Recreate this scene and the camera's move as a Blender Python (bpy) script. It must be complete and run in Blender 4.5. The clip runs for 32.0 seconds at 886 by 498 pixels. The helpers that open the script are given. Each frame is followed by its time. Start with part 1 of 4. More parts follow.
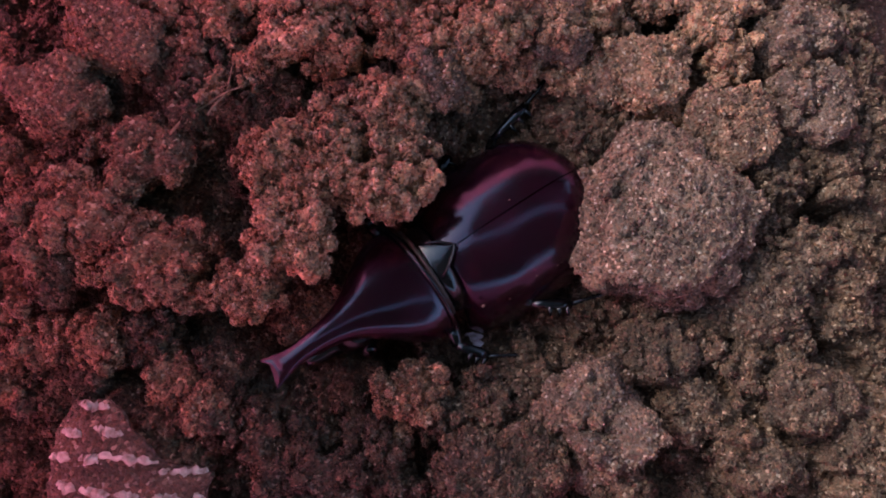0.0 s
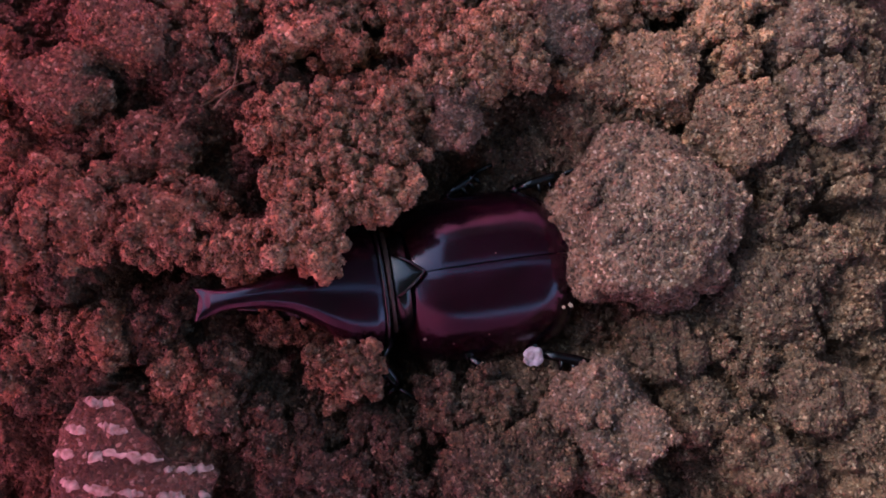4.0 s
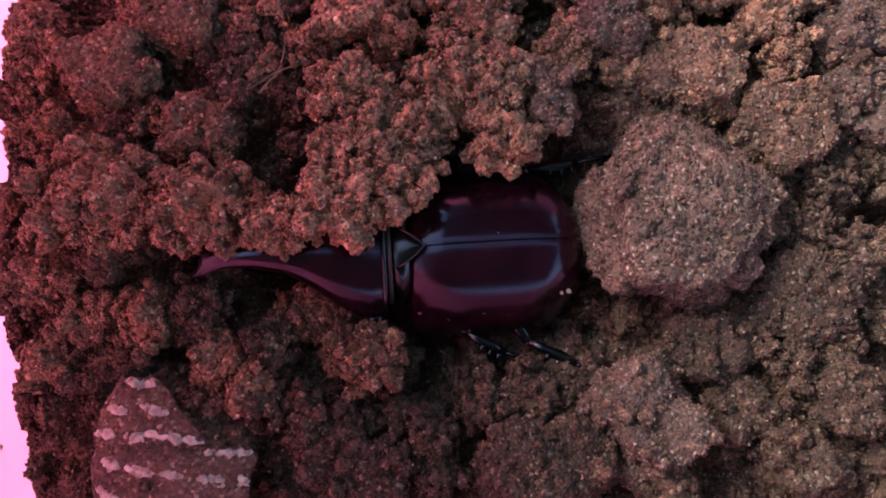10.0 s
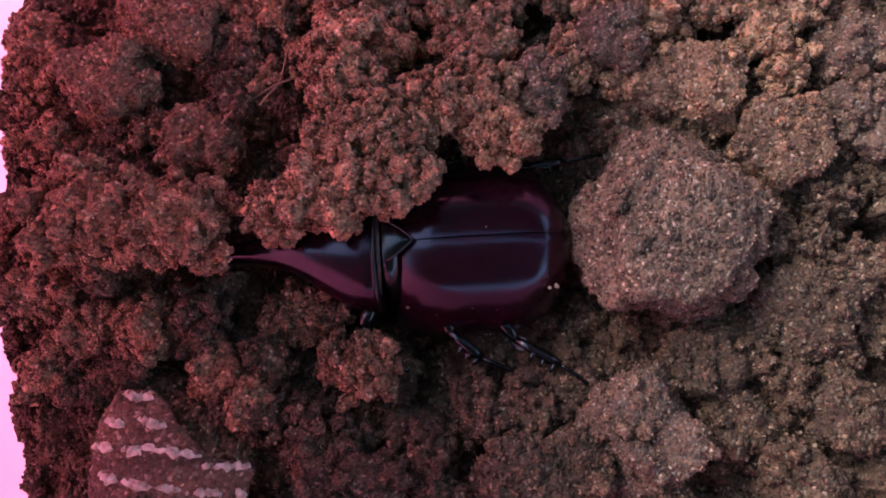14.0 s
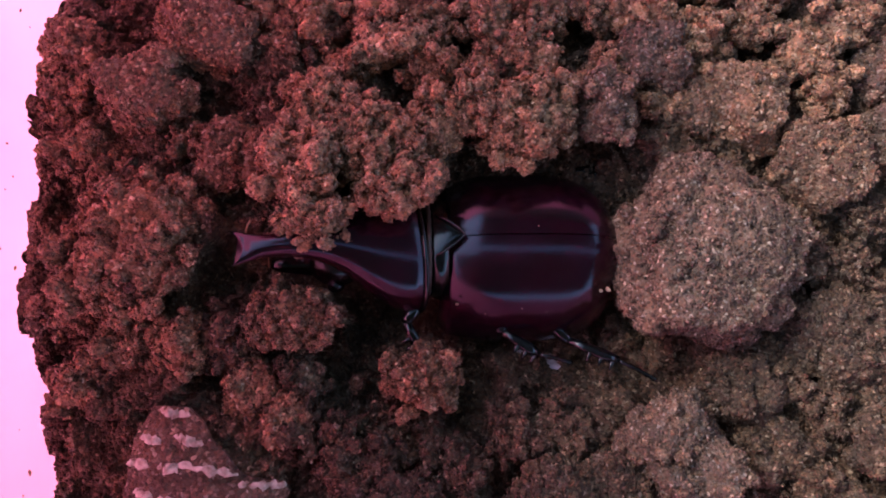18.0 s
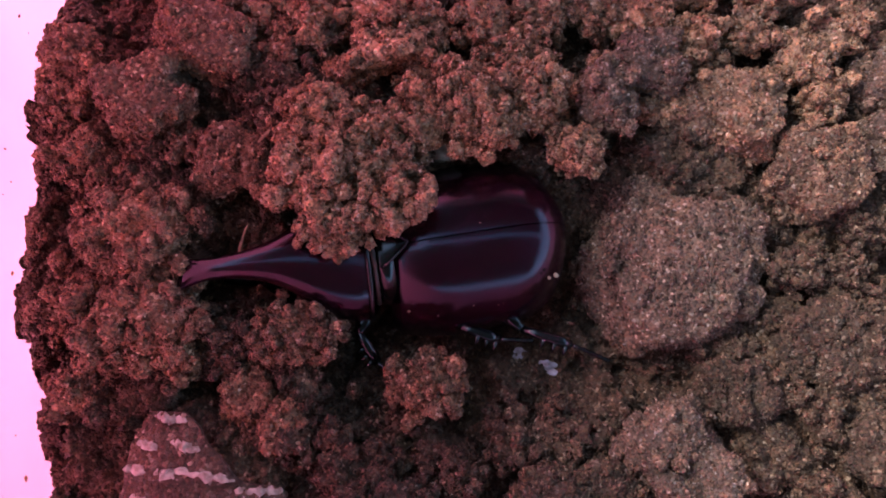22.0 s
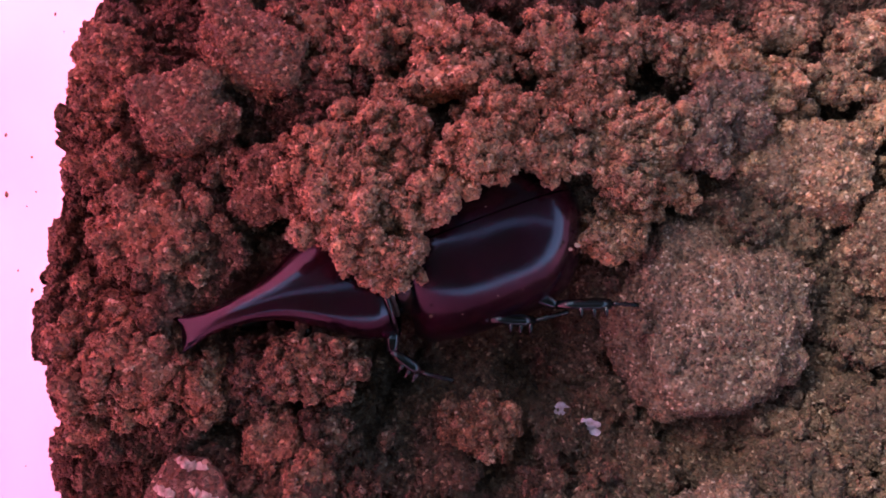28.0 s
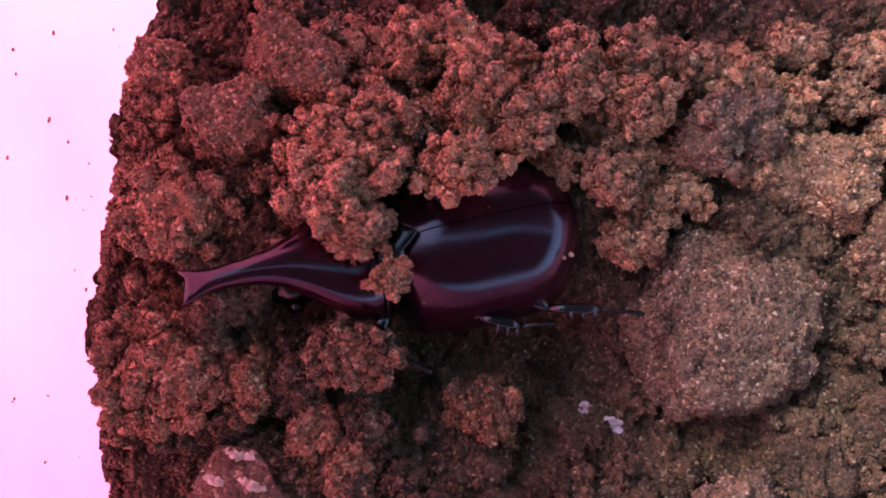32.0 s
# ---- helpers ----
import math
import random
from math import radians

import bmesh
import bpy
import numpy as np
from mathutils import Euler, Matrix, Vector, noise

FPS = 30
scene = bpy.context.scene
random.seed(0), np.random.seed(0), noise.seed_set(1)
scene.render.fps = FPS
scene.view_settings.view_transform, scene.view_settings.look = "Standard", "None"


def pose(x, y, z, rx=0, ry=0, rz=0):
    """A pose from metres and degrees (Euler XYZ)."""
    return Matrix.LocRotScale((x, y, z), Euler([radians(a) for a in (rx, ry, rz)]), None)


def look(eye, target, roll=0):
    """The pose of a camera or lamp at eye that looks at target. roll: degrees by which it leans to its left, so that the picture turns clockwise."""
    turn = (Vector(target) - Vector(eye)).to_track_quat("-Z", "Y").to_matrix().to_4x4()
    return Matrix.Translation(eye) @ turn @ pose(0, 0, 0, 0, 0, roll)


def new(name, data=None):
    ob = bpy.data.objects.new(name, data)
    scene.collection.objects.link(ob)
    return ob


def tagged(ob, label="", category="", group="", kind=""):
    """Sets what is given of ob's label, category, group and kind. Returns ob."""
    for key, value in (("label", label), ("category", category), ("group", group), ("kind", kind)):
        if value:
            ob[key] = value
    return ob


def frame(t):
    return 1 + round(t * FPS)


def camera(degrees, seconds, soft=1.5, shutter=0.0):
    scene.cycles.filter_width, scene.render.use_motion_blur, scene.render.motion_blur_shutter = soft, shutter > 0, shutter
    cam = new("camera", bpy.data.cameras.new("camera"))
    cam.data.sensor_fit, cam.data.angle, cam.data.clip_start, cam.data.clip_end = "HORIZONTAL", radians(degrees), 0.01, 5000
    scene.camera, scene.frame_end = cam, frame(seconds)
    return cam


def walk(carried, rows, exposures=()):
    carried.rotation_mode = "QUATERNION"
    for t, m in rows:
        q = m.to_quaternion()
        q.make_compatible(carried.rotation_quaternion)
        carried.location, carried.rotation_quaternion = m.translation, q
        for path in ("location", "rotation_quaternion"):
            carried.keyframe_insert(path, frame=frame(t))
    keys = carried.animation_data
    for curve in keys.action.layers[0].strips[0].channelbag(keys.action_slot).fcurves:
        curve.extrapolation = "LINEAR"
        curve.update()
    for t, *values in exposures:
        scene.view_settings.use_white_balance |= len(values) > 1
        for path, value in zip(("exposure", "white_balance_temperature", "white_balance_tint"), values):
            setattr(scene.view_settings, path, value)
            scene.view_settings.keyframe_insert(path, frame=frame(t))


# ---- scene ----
cam = camera(62, 32.0, soft=1.75, shutter=0.5)
PATH = [
    (0.0, pose(-0.00279, -0.01782, 0.10960, 10.35, -5.12, -1.80)),
    (0.5, pose(-0.00290, -0.01802, 0.10919, 10.60, -5.18, -1.88)),
    (1.0, pose(-0.00302, -0.01780, 0.10915, 10.49, -5.20, -1.86)),
    (1.5, pose(-0.00261, -0.01737, 0.10866, 10.35, -5.08, -1.87)),
    (2.0, pose(-0.00298, -0.01694, 0.10798, 10.06, -4.98, -1.78)),
    (2.5, pose(-0.00347, -0.01678, 0.10789, 9.85, -5.06, -1.67)),
    (4.5, pose(-0.00487, -0.01881, 0.10886, 10.56, -5.41, -1.64)),
    (5.0, pose(-0.00647, -0.01943, 0.10899, 10.67, -5.51, -1.40)),
    (5.5, pose(-0.00764, -0.02007, 0.10851, 10.66, -5.38, -1.06)),
    (6.0, pose(-0.00901, -0.02035, 0.10830, 10.45, -5.29, -0.61)),
    (6.5, pose(-0.00979, -0.02040, 0.10821, 10.30, -5.24, -0.33)),
    (7.0, pose(-0.01010, -0.02028, 0.10763, 10.31, -5.20, -0.19)),
    (7.5, pose(-0.00972, -0.01942, 0.10746, 9.99, -5.11, -0.17)),
    (8.0, pose(-0.00944, -0.01913, 0.10733, 10.02, -5.07, -0.14)),
    (8.5, pose(-0.00944, -0.01882, 0.10724, 9.98, -5.14, -0.15)),
    (9.0, pose(-0.00959, -0.01854, 0.10709, 9.79, -5.12, -0.00)),
    (9.5, pose(-0.00962, -0.01831, 0.10690, 9.69, -5.04, 0.13)),
    (10.0, pose(-0.00962, -0.01845, 0.10725, 9.71, -5.15, 0.05)),
    (10.5, pose(-0.00932, -0.01818, 0.10748, 9.74, -5.12, 0.05)),
    (11.0, pose(-0.00971, -0.01805, 0.10733, 9.79, -5.25, 0.05)),
    (11.5, pose(-0.00995, -0.01770, 0.10723, 9.74, -5.24, 0.16)),
    (12.0, pose(-0.01010, -0.01774, 0.10734, 9.72, -5.18, 0.30)),
    (12.5, pose(-0.01029, -0.01767, 0.10733, 9.88, -5.39, 0.37)),
    (13.0, pose(-0.00995, -0.01740, 0.10770, 9.93, -5.37, 0.40)),
    (13.5, pose(-0.01006, -0.01691, 0.10752, 9.87, -5.41, 0.41)),
    (14.0, pose(-0.01017, -0.01687, 0.10748, 9.89, -5.53, 0.37)),
    (14.5, pose(-0.01033, -0.01676, 0.10712, 9.84, -5.38, 0.48)),
    (16.5, pose(-0.01478, -0.01530, 0.10626, 9.06, -5.95, 1.47)),
    (17.0, pose(-0.01593, -0.01435, 0.10647, 9.06, -5.97, 1.53)),
    (17.5, pose(-0.01642, -0.01360, 0.10647, 9.19, -6.00, 1.52)),
    (18.0, pose(-0.01655, -0.01321, 0.10631, 9.31, -6.05, 1.49)),
    (18.5, pose(-0.01643, -0.01322, 0.10643, 9.40, -6.09, 1.42)),
    (19.0, pose(-0.01617, -0.01314, 0.10641, 9.56, -6.14, 1.38)),
    (19.5, pose(-0.01599, -0.01304, 0.10640, 9.61, -6.17, 1.35)),
    (20.0, pose(-0.01587, -0.01287, 0.10649, 9.58, -6.12, 1.39)),
    (20.5, pose(-0.01594, -0.01277, 0.10628, 9.59, -6.18, 1.44)),
    (21.0, pose(-0.01606, -0.01294, 0.10633, 9.62, -6.17, 1.46)),
    (21.5, pose(-0.01604, -0.01296, 0.10656, 9.62, -6.19, 1.44)),
    (22.0, pose(-0.01629, -0.01313, 0.10643, 9.71, -6.12, 1.57)),
    (22.5, pose(-0.01731, -0.01327, 0.10618, 9.49, -6.07, 1.96)),
    (23.0, pose(-0.01881, -0.01395, 0.10600, 9.47, -6.12, 2.40)),
    (23.5, pose(-0.01933, -0.01351, 0.10622, 9.44, -6.20, 2.78)),
    (24.0, pose(-0.01950, -0.01293, 0.10616, 9.48, -6.19, 2.98)),
    (24.5, pose(-0.02010, -0.01236, 0.10583, 9.31, -6.25, 3.35)),
    (26.5, pose(-0.02254, -0.01013, 0.10176, 7.15, -5.94, 6.66)),
    (27.0, pose(-0.02071, -0.00248, 0.10124, 6.41, -5.33, 6.43)),
    (27.5, pose(-0.02078, -0.00175, 0.09979, 7.19, -5.73, 6.12)),
    (28.0, pose(-0.02161, -0.00197, 0.09956, 7.16, -5.82, 6.14)),
    (28.5, pose(-0.02220, -0.00201, 0.09966, 6.97, -5.58, 6.37)),
    (29.0, pose(-0.02357, -0.00353, 0.10118, 7.18, -5.72, 6.51)),
    (29.5, pose(-0.02358, -0.00415, 0.10241, 7.47, -5.73, 6.40)),
    (30.0, pose(-0.02437, -0.00452, 0.10327, 7.81, -5.96, 6.34)),
    (30.5, pose(-0.02475, -0.00434, 0.10340, 7.96, -5.95, 6.44)),
    (31.0, pose(-0.02538, -0.00479, 0.10347, 8.15, -6.01, 6.49)),
    (31.5, pose(-0.02613, -0.00472, 0.10390, 8.05, -6.01, 6.51)),
    (32.0, pose(-0.02702, -0.00553, 0.10432, 8.62, -6.10, 6.39)),
]
walk(cam, PATH, exposures=[(0.0, 0.24, 6200, 10), (16.0, 0.28, 6200, 10), (24.0, 0.38, 6250, 10), (28.0, 0.52, 6450, 11), (32.0, 0.58, 6500, 12)])

# world, sun and exposure: soft daylight from a window beyond the tub's pink wall
SUN_ELEV, SUN_TURN = 29.0, 66.0
world = bpy.data.worlds.new("world")
scene.world = world
world.use_nodes = True
sky = world.node_tree.nodes.new("ShaderNodeTexSky")
sky.sky_type, sky.sun_disc = "NISHITA", False
sky.sun_elevation, sky.sun_rotation = radians(SUN_ELEV), radians(-SUN_TURN)
background = world.node_tree.nodes["Background"]
background.inputs["Strength"].default_value = 0.50
world.node_tree.links.new(sky.outputs[0], background.inputs["Color"])
sun = new("sun", bpy.data.lights.new("sun", "SUN"))
sun.data.energy, sun.data.angle, sun.data.color = 6.2, radians(32), (1.0, 0.95, 0.92)
sun.matrix_world = look((-math.sin(radians(SUN_TURN)), math.cos(radians(SUN_TURN)), math.tan(radians(SUN_ELEV))), (0, 0, 0))


# ---- materials ----
def material(name):
    m = bpy.data.materials.new(name)
    m.use_nodes = True
    return m, m.node_tree.nodes, m.node_tree.links, m.node_tree.nodes["Principled BSDF"]


def ramp(nodes, stops):
    r = nodes.new("ShaderNodeValToRGB")
    e = r.color_ramp.elements
    while len(e) < len(stops):
        e.new(0.5)
    for el, (p, c) in zip(e, stops):
        el.position, el.color = p, (*c, 1)
    return r


def textured(nodes, links, kind, scale, **inputs):
    c = nodes.new("ShaderNodeTexCoord")
    n = nodes.new(kind)
    links.new(c.outputs["Object"], n.inputs["Vector"])
    n.inputs["Scale"].default_value = scale
    for key, value in inputs.items():
        n.inputs[key].default_value = value
    return n


def mixed(nodes, links, mode, fac, a, b):
    m = nodes.new("ShaderNodeMix")
    m.data_type, m.blend_type = "RGBA", mode
    if isinstance(fac, float):
        m.inputs[0].default_value = fac
    else:
        links.new(fac, m.inputs[0])
    for socket, v in ((m.inputs[6], a), (m.inputs[7], b)):
        if isinstance(v, tuple):
            socket.default_value = (*v, 1)
        else:
            links.new(v, socket)
    return m.outputs[2]


def dome(nodes, links, distance, steep):
    """Turns the distance from a grain's middle into a rounded height."""
    square = nodes.new("ShaderNodeMath")
    square.operation = "POWER"
    square.inputs[1].default_value = 2.0
    links.new(distance, square.inputs[0])
    low = nodes.new("ShaderNodeMath")
    low.operation, low.use_clamp = "MULTIPLY_ADD", True
    low.inputs[1].default_value, low.inputs[2].default_value = -steep, 1.0
    links.new(square.outputs[0], low.inputs[0])
    return low.outputs[0]


def relief(nodes, links, height, strength, distance, normal=None):
    bump = nodes.new("ShaderNodeBump")
    bump.inputs["Strength"].default_value, bump.inputs["Distance"].default_value = strength, distance
    links.new(height, bump.inputs["Height"])
    if normal is not None:
        links.new(normal, bump.inputs["Normal"])
    return bump.outputs[0]


def soil_material(name, dark, mid, light, grain=1900.0, rise=0.66):
    """Sandy loam: round quartz grains of about half a millimetre, damp patches, fine relief."""
    m, nodes, links, bsdf = material(name)
    grains = textured(nodes, links, "ShaderNodeTexVoronoi", grain)
    fine = textured(nodes, links, "ShaderNodeTexVoronoi", grain * 2.1)
    split = nodes.new("ShaderNodeSeparateColor")
    links.new(grains.outputs["Color"], split.inputs[0])
    blend = tuple((a + b) / 2 for a, b in zip(dark, mid))
    bright = tuple(0.7 * a + 0.3 * b for a, b in zip(mid, light))
    tone = ramp(nodes, [(0.0, blend), (0.35, mid), (0.72, mid), (0.93, bright), (1.0, light)])
    links.new(split.outputs[0], tone.inputs[0])
    hue = ramp(nodes, [(0.0, (0.80, 0.84, 0.88)), (0.5, (1.0, 1.0, 1.0)), (1.0, (1.22, 1.06, 0.96))])
    links.new(split.outputs[1], hue.inputs[0])
    colour = mixed(nodes, links, "MULTIPLY", 1.0, tone.outputs[0], hue.outputs[0])
    patch = textured(nodes, links, "ShaderNodeTexNoise", 90.0, Detail=4.0)
    damp = ramp(nodes, [(0.35, (0.72, 0.70, 0.70)), (0.65, (1.15, 1.08, 1.02))])
    links.new(patch.outputs["Fac"], damp.inputs[0])
    colour = mixed(nodes, links, "MULTIPLY", 1.0, colour, damp.outputs[0])
    info = nodes.new("ShaderNodeObjectInfo")
    own = ramp(nodes, [(0.0, (0.88, 0.9, 0.92)), (1.0, (1.1, 1.06, 1.02))])
    links.new(info.outputs["Random"], own.inputs[0])
    colour = mixed(nodes, links, "MULTIPLY", 1.0, colour, own.outputs[0])
    each = nodes.new("ShaderNodeNewGeometry")
    grit = ramp(nodes, [(0.0, (0.62, 0.60, 0.60)), (0.45, (1.0, 1.0, 1.0)), (0.85, (1.28, 1.24, 1.16)), (1.0, (1.62, 1.58, 1.50))])
    links.new(each.outputs["Random Per Island"], grit.inputs[0])
    colour = mixed(nodes, links, "MULTIPLY", 1.0, colour, grit.outputs[0])
    links.new(colour, bsdf.inputs["Base Color"])
    bsdf.inputs["Roughness"].default_value = 0.7
    bsdf.inputs["Specular IOR Level"].default_value = 0.3
    coarse = relief(nodes, links, dome(nodes, links, grains.outputs["Distance"], 1.7), rise, 0.0004)
    last = relief(nodes, links, dome(nodes, links, fine.outputs["Distance"], 1.8), 0.6, 0.0002, coarse)
    links.new(last, bsdf.inputs["Normal"])
    return m


SOIL = soil_material("soil", (0.06, 0.028, 0.020), (0.280, 0.166, 0.106), (0.66, 0.50, 0.36))
# paler soil copy: brightens the heap and upper clumps by colour
SOIL_PALE = soil_material("soil_pale", (0.09, 0.042, 0.026), (0.40, 0.245, 0.152), (0.80, 0.62, 0.46))
SOIL_GREY = soil_material("soil_compact", (0.09, 0.056, 0.046), (0.210, 0.138, 0.100), (0.54, 0.44, 0.37), 2300.0, 0.5)
SOIL_BLOCK = soil_material("soil_block", (0.08, 0.050, 0.041), (0.172, 0.113, 0.083), (0.48, 0.39, 0.33), 2300.0, 0.5)
# darker soil copy: dims the bed, low clumps and lower right by colour
SOIL_DARK = soil_material("soil_dark", (0.04, 0.024, 0.016), (0.122, 0.079, 0.054), (0.36, 0.28, 0.21))


def chitin_material(name, base, rough):
    m, nodes, links, bsdf = material(name)
    n = textured(nodes, links, "ShaderNodeTexNoise", 160.0, Detail=5.0)
    c = ramp(nodes, [(0.3, tuple(v * 0.6 for v in base)), (0.7, tuple(v * 1.4 for v in base))])
    links.new(n.outputs["Fac"], c.inputs[0])
    links.new(c.outputs[0], bsdf.inputs["Base Color"])
    g = ramp(nodes, [(0.3, (rough * 0.75,) * 3), (0.75, (rough * 1.35,) * 3)])
    links.new(n.outputs["Fac"], g.inputs[0])
    links.new(g.outputs[0], bsdf.inputs["Roughness"])
    bsdf.inputs["IOR"].default_value = 1.5
    bsdf.inputs["Coat Weight"].default_value, bsdf.inputs["Coat Roughness"].default_value = 0.3, 0.14
    fine = textured(nodes, links, "ShaderNodeTexNoise", 1400.0, Detail=2.0)
    bump = nodes.new("ShaderNodeBump")
    bump.inputs["Strength"].default_value, bump.inputs["Distance"].default_value = 0.08, 0.0001
    links.new(fine.outputs["Fac"], bump.inputs["Height"])
    links.new(bump.outputs[0], bsdf.inputs["Normal"])
    return m


def lavender(m):
    """Puts the lavender of the reflected sky into the chitin's specular tint."""
    m.node_tree.nodes["Principled BSDF"].inputs["Specular Tint"].default_value = (0.95, 0.74, 1.0, 1)
    return m


CHITIN = lavender(chitin_material("wing_case_chitin", (0.014, 0.0012, 0.0055), 0.2))
CHITIN_DARK = chitin_material("dark_chitin", (0.005, 0.003, 0.004), 0.2)
BRISTLE = chitin_material("brown_membrane", (0.05, 0.028, 0.018), 0.5)


def plain_material(name, colour, rough, speck, scale=300.0):
    m, nodes, links, bsdf = material(name)
    n = textured(nodes, links, "ShaderNodeTexNoise", scale, Detail=5.0)
    c = ramp(nodes, [(0.3, speck), (0.62, colour)])
    links.new(n.outputs["Fac"], c.inputs[0])
    links.new(c.outputs[0], bsdf.inputs["Base Color"])
    bsdf.inputs["Roughness"].default_value = rough
    bump = nodes.new("ShaderNodeBump")
    bump.inputs["Strength"].default_value, bump.inputs["Distance"].default_value = 0.4, 0.0004
    links.new(n.outputs["Fac"], bump.inputs["Height"])
    links.new(bump.outputs[0], bsdf.inputs["Normal"])
    return m


PEBBLE = plain_material("pebble_stone", (0.36, 0.31, 0.21), 0.55, (0.12, 0.08, 0.05), 420.0)
SHELL_DIRT = soil_material("shell_body", (0.08, 0.05, 0.036), (0.185, 0.118, 0.084), (0.60, 0.48, 0.38), 1900.0)
SHELL_RIB = plain_material("shell_rib", (0.68, 0.61, 0.51), 0.7, (0.26, 0.18, 0.13), 900.0)
ROOT = plain_material("root_fibre", (0.34, 0.24, 0.14), 0.7, (0.14, 0.08, 0.05), 600.0)
PALE = plain_material("pale_fragment", (0.64, 0.56, 0.64), 0.5, (0.24, 0.17, 0.17), 700.0)
# grey-green of the added light blockers, chosen for teal reflections on the beetle
BLOCKER_GREY = plain_material("blocker_grey", (0.13, 0.20, 0.20), 0.9, (0.10, 0.15, 0.15), 3.0)
TABLE = plain_material("table_wood", (0.16, 0.12, 0.10), 0.5, (0.09, 0.065, 0.05), 30.0)

# thin translucent pink plastic
TUB, nodes, links, bsdf = material("pink_plastic")
tint = textured(nodes, links, "ShaderNodeTexNoise", 40.0, Detail=3.0)
pink = ramp(nodes, [(0.3, (0.84, 0.42, 0.57)), (0.7, (0.87, 0.47, 0.62))])
links.new(tint.outputs["Fac"], pink.inputs[0])
links.new(pink.outputs[0], bsdf.inputs["Base Color"])
bsdf.inputs["Roughness"].default_value = 0.35
glow = nodes.new("ShaderNodeBsdfTranslucent")
links.new(pink.outputs[0], glow.inputs["Color"])
both = nodes.new("ShaderNodeMixShader")
both.inputs[0].default_value = 0.9
links.new(bsdf.outputs[0], both.inputs[1])
links.new(glow.outputs[0], both.inputs[2])
links.new(both.outputs[0], nodes["Material Output"].inputs["Surface"])


# ---- mesh helpers; lengths in millimetres ----
MM = 0.001


def mesh_from(name, verts, faces, mat, smooth=True):
    me = bpy.data.meshes.new(name)
    verts = np.asarray(verts, dtype=np.float32) * MM
    if isinstance(faces, np.ndarray):
        n, k = faces.shape
        me.vertices.add(len(verts))
        me.vertices.foreach_set("co", verts.ravel())
        me.loops.add(n * k)
        me.loops.foreach_set("vertex_index", faces.astype(np.int32).ravel())
        me.polygons.add(n)
        me.polygons.foreach_set("loop_start", np.arange(0, n * k, k, dtype=np.int32))
        me.update(calc_edges=True)
    else:
        me.from_pydata(verts.tolist(), [], faces)
        me.update()
    me.polygons.foreach_set("use_smooth", np.full(len(me.polygons), smooth, dtype=bool))
    me.materials.append(mat)
    return me


def piece(name, me, parent=None, label=""):
    ob = new(name, me)
    ob.parent = parent
    return tagged(ob, label) if label else ob


def part(name, bm, mat, parent, label=""):
    """Links a bmesh, built in millimetres, as one mesh under its thing."""
    bm.normal_update()
    me = bpy.data.meshes.new(name)
    bmesh.ops.scale(bm, vec=(MM, MM, MM), verts=bm.verts)
    bm.to_mesh(me)
    bm.free()
    me.polygons.foreach_set("use_smooth", np.ones(len(me.polygons), dtype=bool))
    me.materials.append(mat)
    return piece(name, me, parent, label)


def lathe_tube(points, radii, sides=10, flat=1.0):
    """A tube through points with a radius at each; flat squeezes it across its side."""
    pts = [Vector(p) for p in points]
    verts, faces = [], []
    for i, p in enumerate(pts):
        way = (pts[min(i + 1, len(pts) - 1)] - pts[max(i - 1, 0)]).normalized()
        q = way.to_track_quat("Z", "Y")
        for k in range(sides):
            a = 2 * math.pi * k / sides
            verts.append(p + q @ Vector((math.cos(a) * radii[i], math.sin(a) * radii[i] * flat, 0)))
    for i in range(len(pts) - 1):
        for k in range(sides):
            j = (k + 1) % sides
            faces.append((i * sides + k, i * sides + j, (i + 1) * sides + j, (i + 1) * sides + k))
    faces.append(tuple(range(sides))[::-1])
    faces.append(tuple((len(pts) - 1) * sides + k for k in range(sides)))
    return [tuple(v) for v in verts], faces


def hashed(i, j, k, seed):
    h = (i * 374761393 + j * 668265263 + k * 2147483647 + seed * 974634533) & 0xFFFFFFFF
    h = ((h ^ (h >> 13)) * 1274126177) & 0xFFFFFFFF
    h = ((h ^ (h >> 16)) * 2246822519) & 0xFFFFFFFF
    return ((h ^ (h >> 15)) & 0xFFFFFF) / float(0x1000000)


def bumps(p, size, seed):
    """Rounded lumps of about that size over points p: 1 at a lump's top, 0 in the cracks."""
    q = p / size
    base = np.floor(q).astype(np.int64)
    best = np.full(len(p), 9.0)
    for dx in (-1, 0, 1):
        for dy in (-1, 0, 1):
            for dz in (-1, 0, 1):
                c = base + (dx, dy, dz)
                at = np.stack([hashed(c[:, 0], c[:, 1], c[:, 2], seed + s) for s in range(3)], 1) * 0.9
                d = ((q - c - at) ** 2).sum(1)
                best = np.minimum(best, d)
    return np.sqrt(np.clip(1 - best * 2.1, 0, 1))


BALLS = {}


def ball(level):
    if level not in BALLS:
        bm = bmesh.new()
        bmesh.ops.create_icosphere(bm, subdivisions=level + 1, radius=1)
        v = np.array([tuple(a.co) for a in bm.verts])
        f = np.array([[a.index for a in face.verts] for face in bm.faces])
        bm.free()
        BALLS[level] = (v, f)
    return BALLS[level]


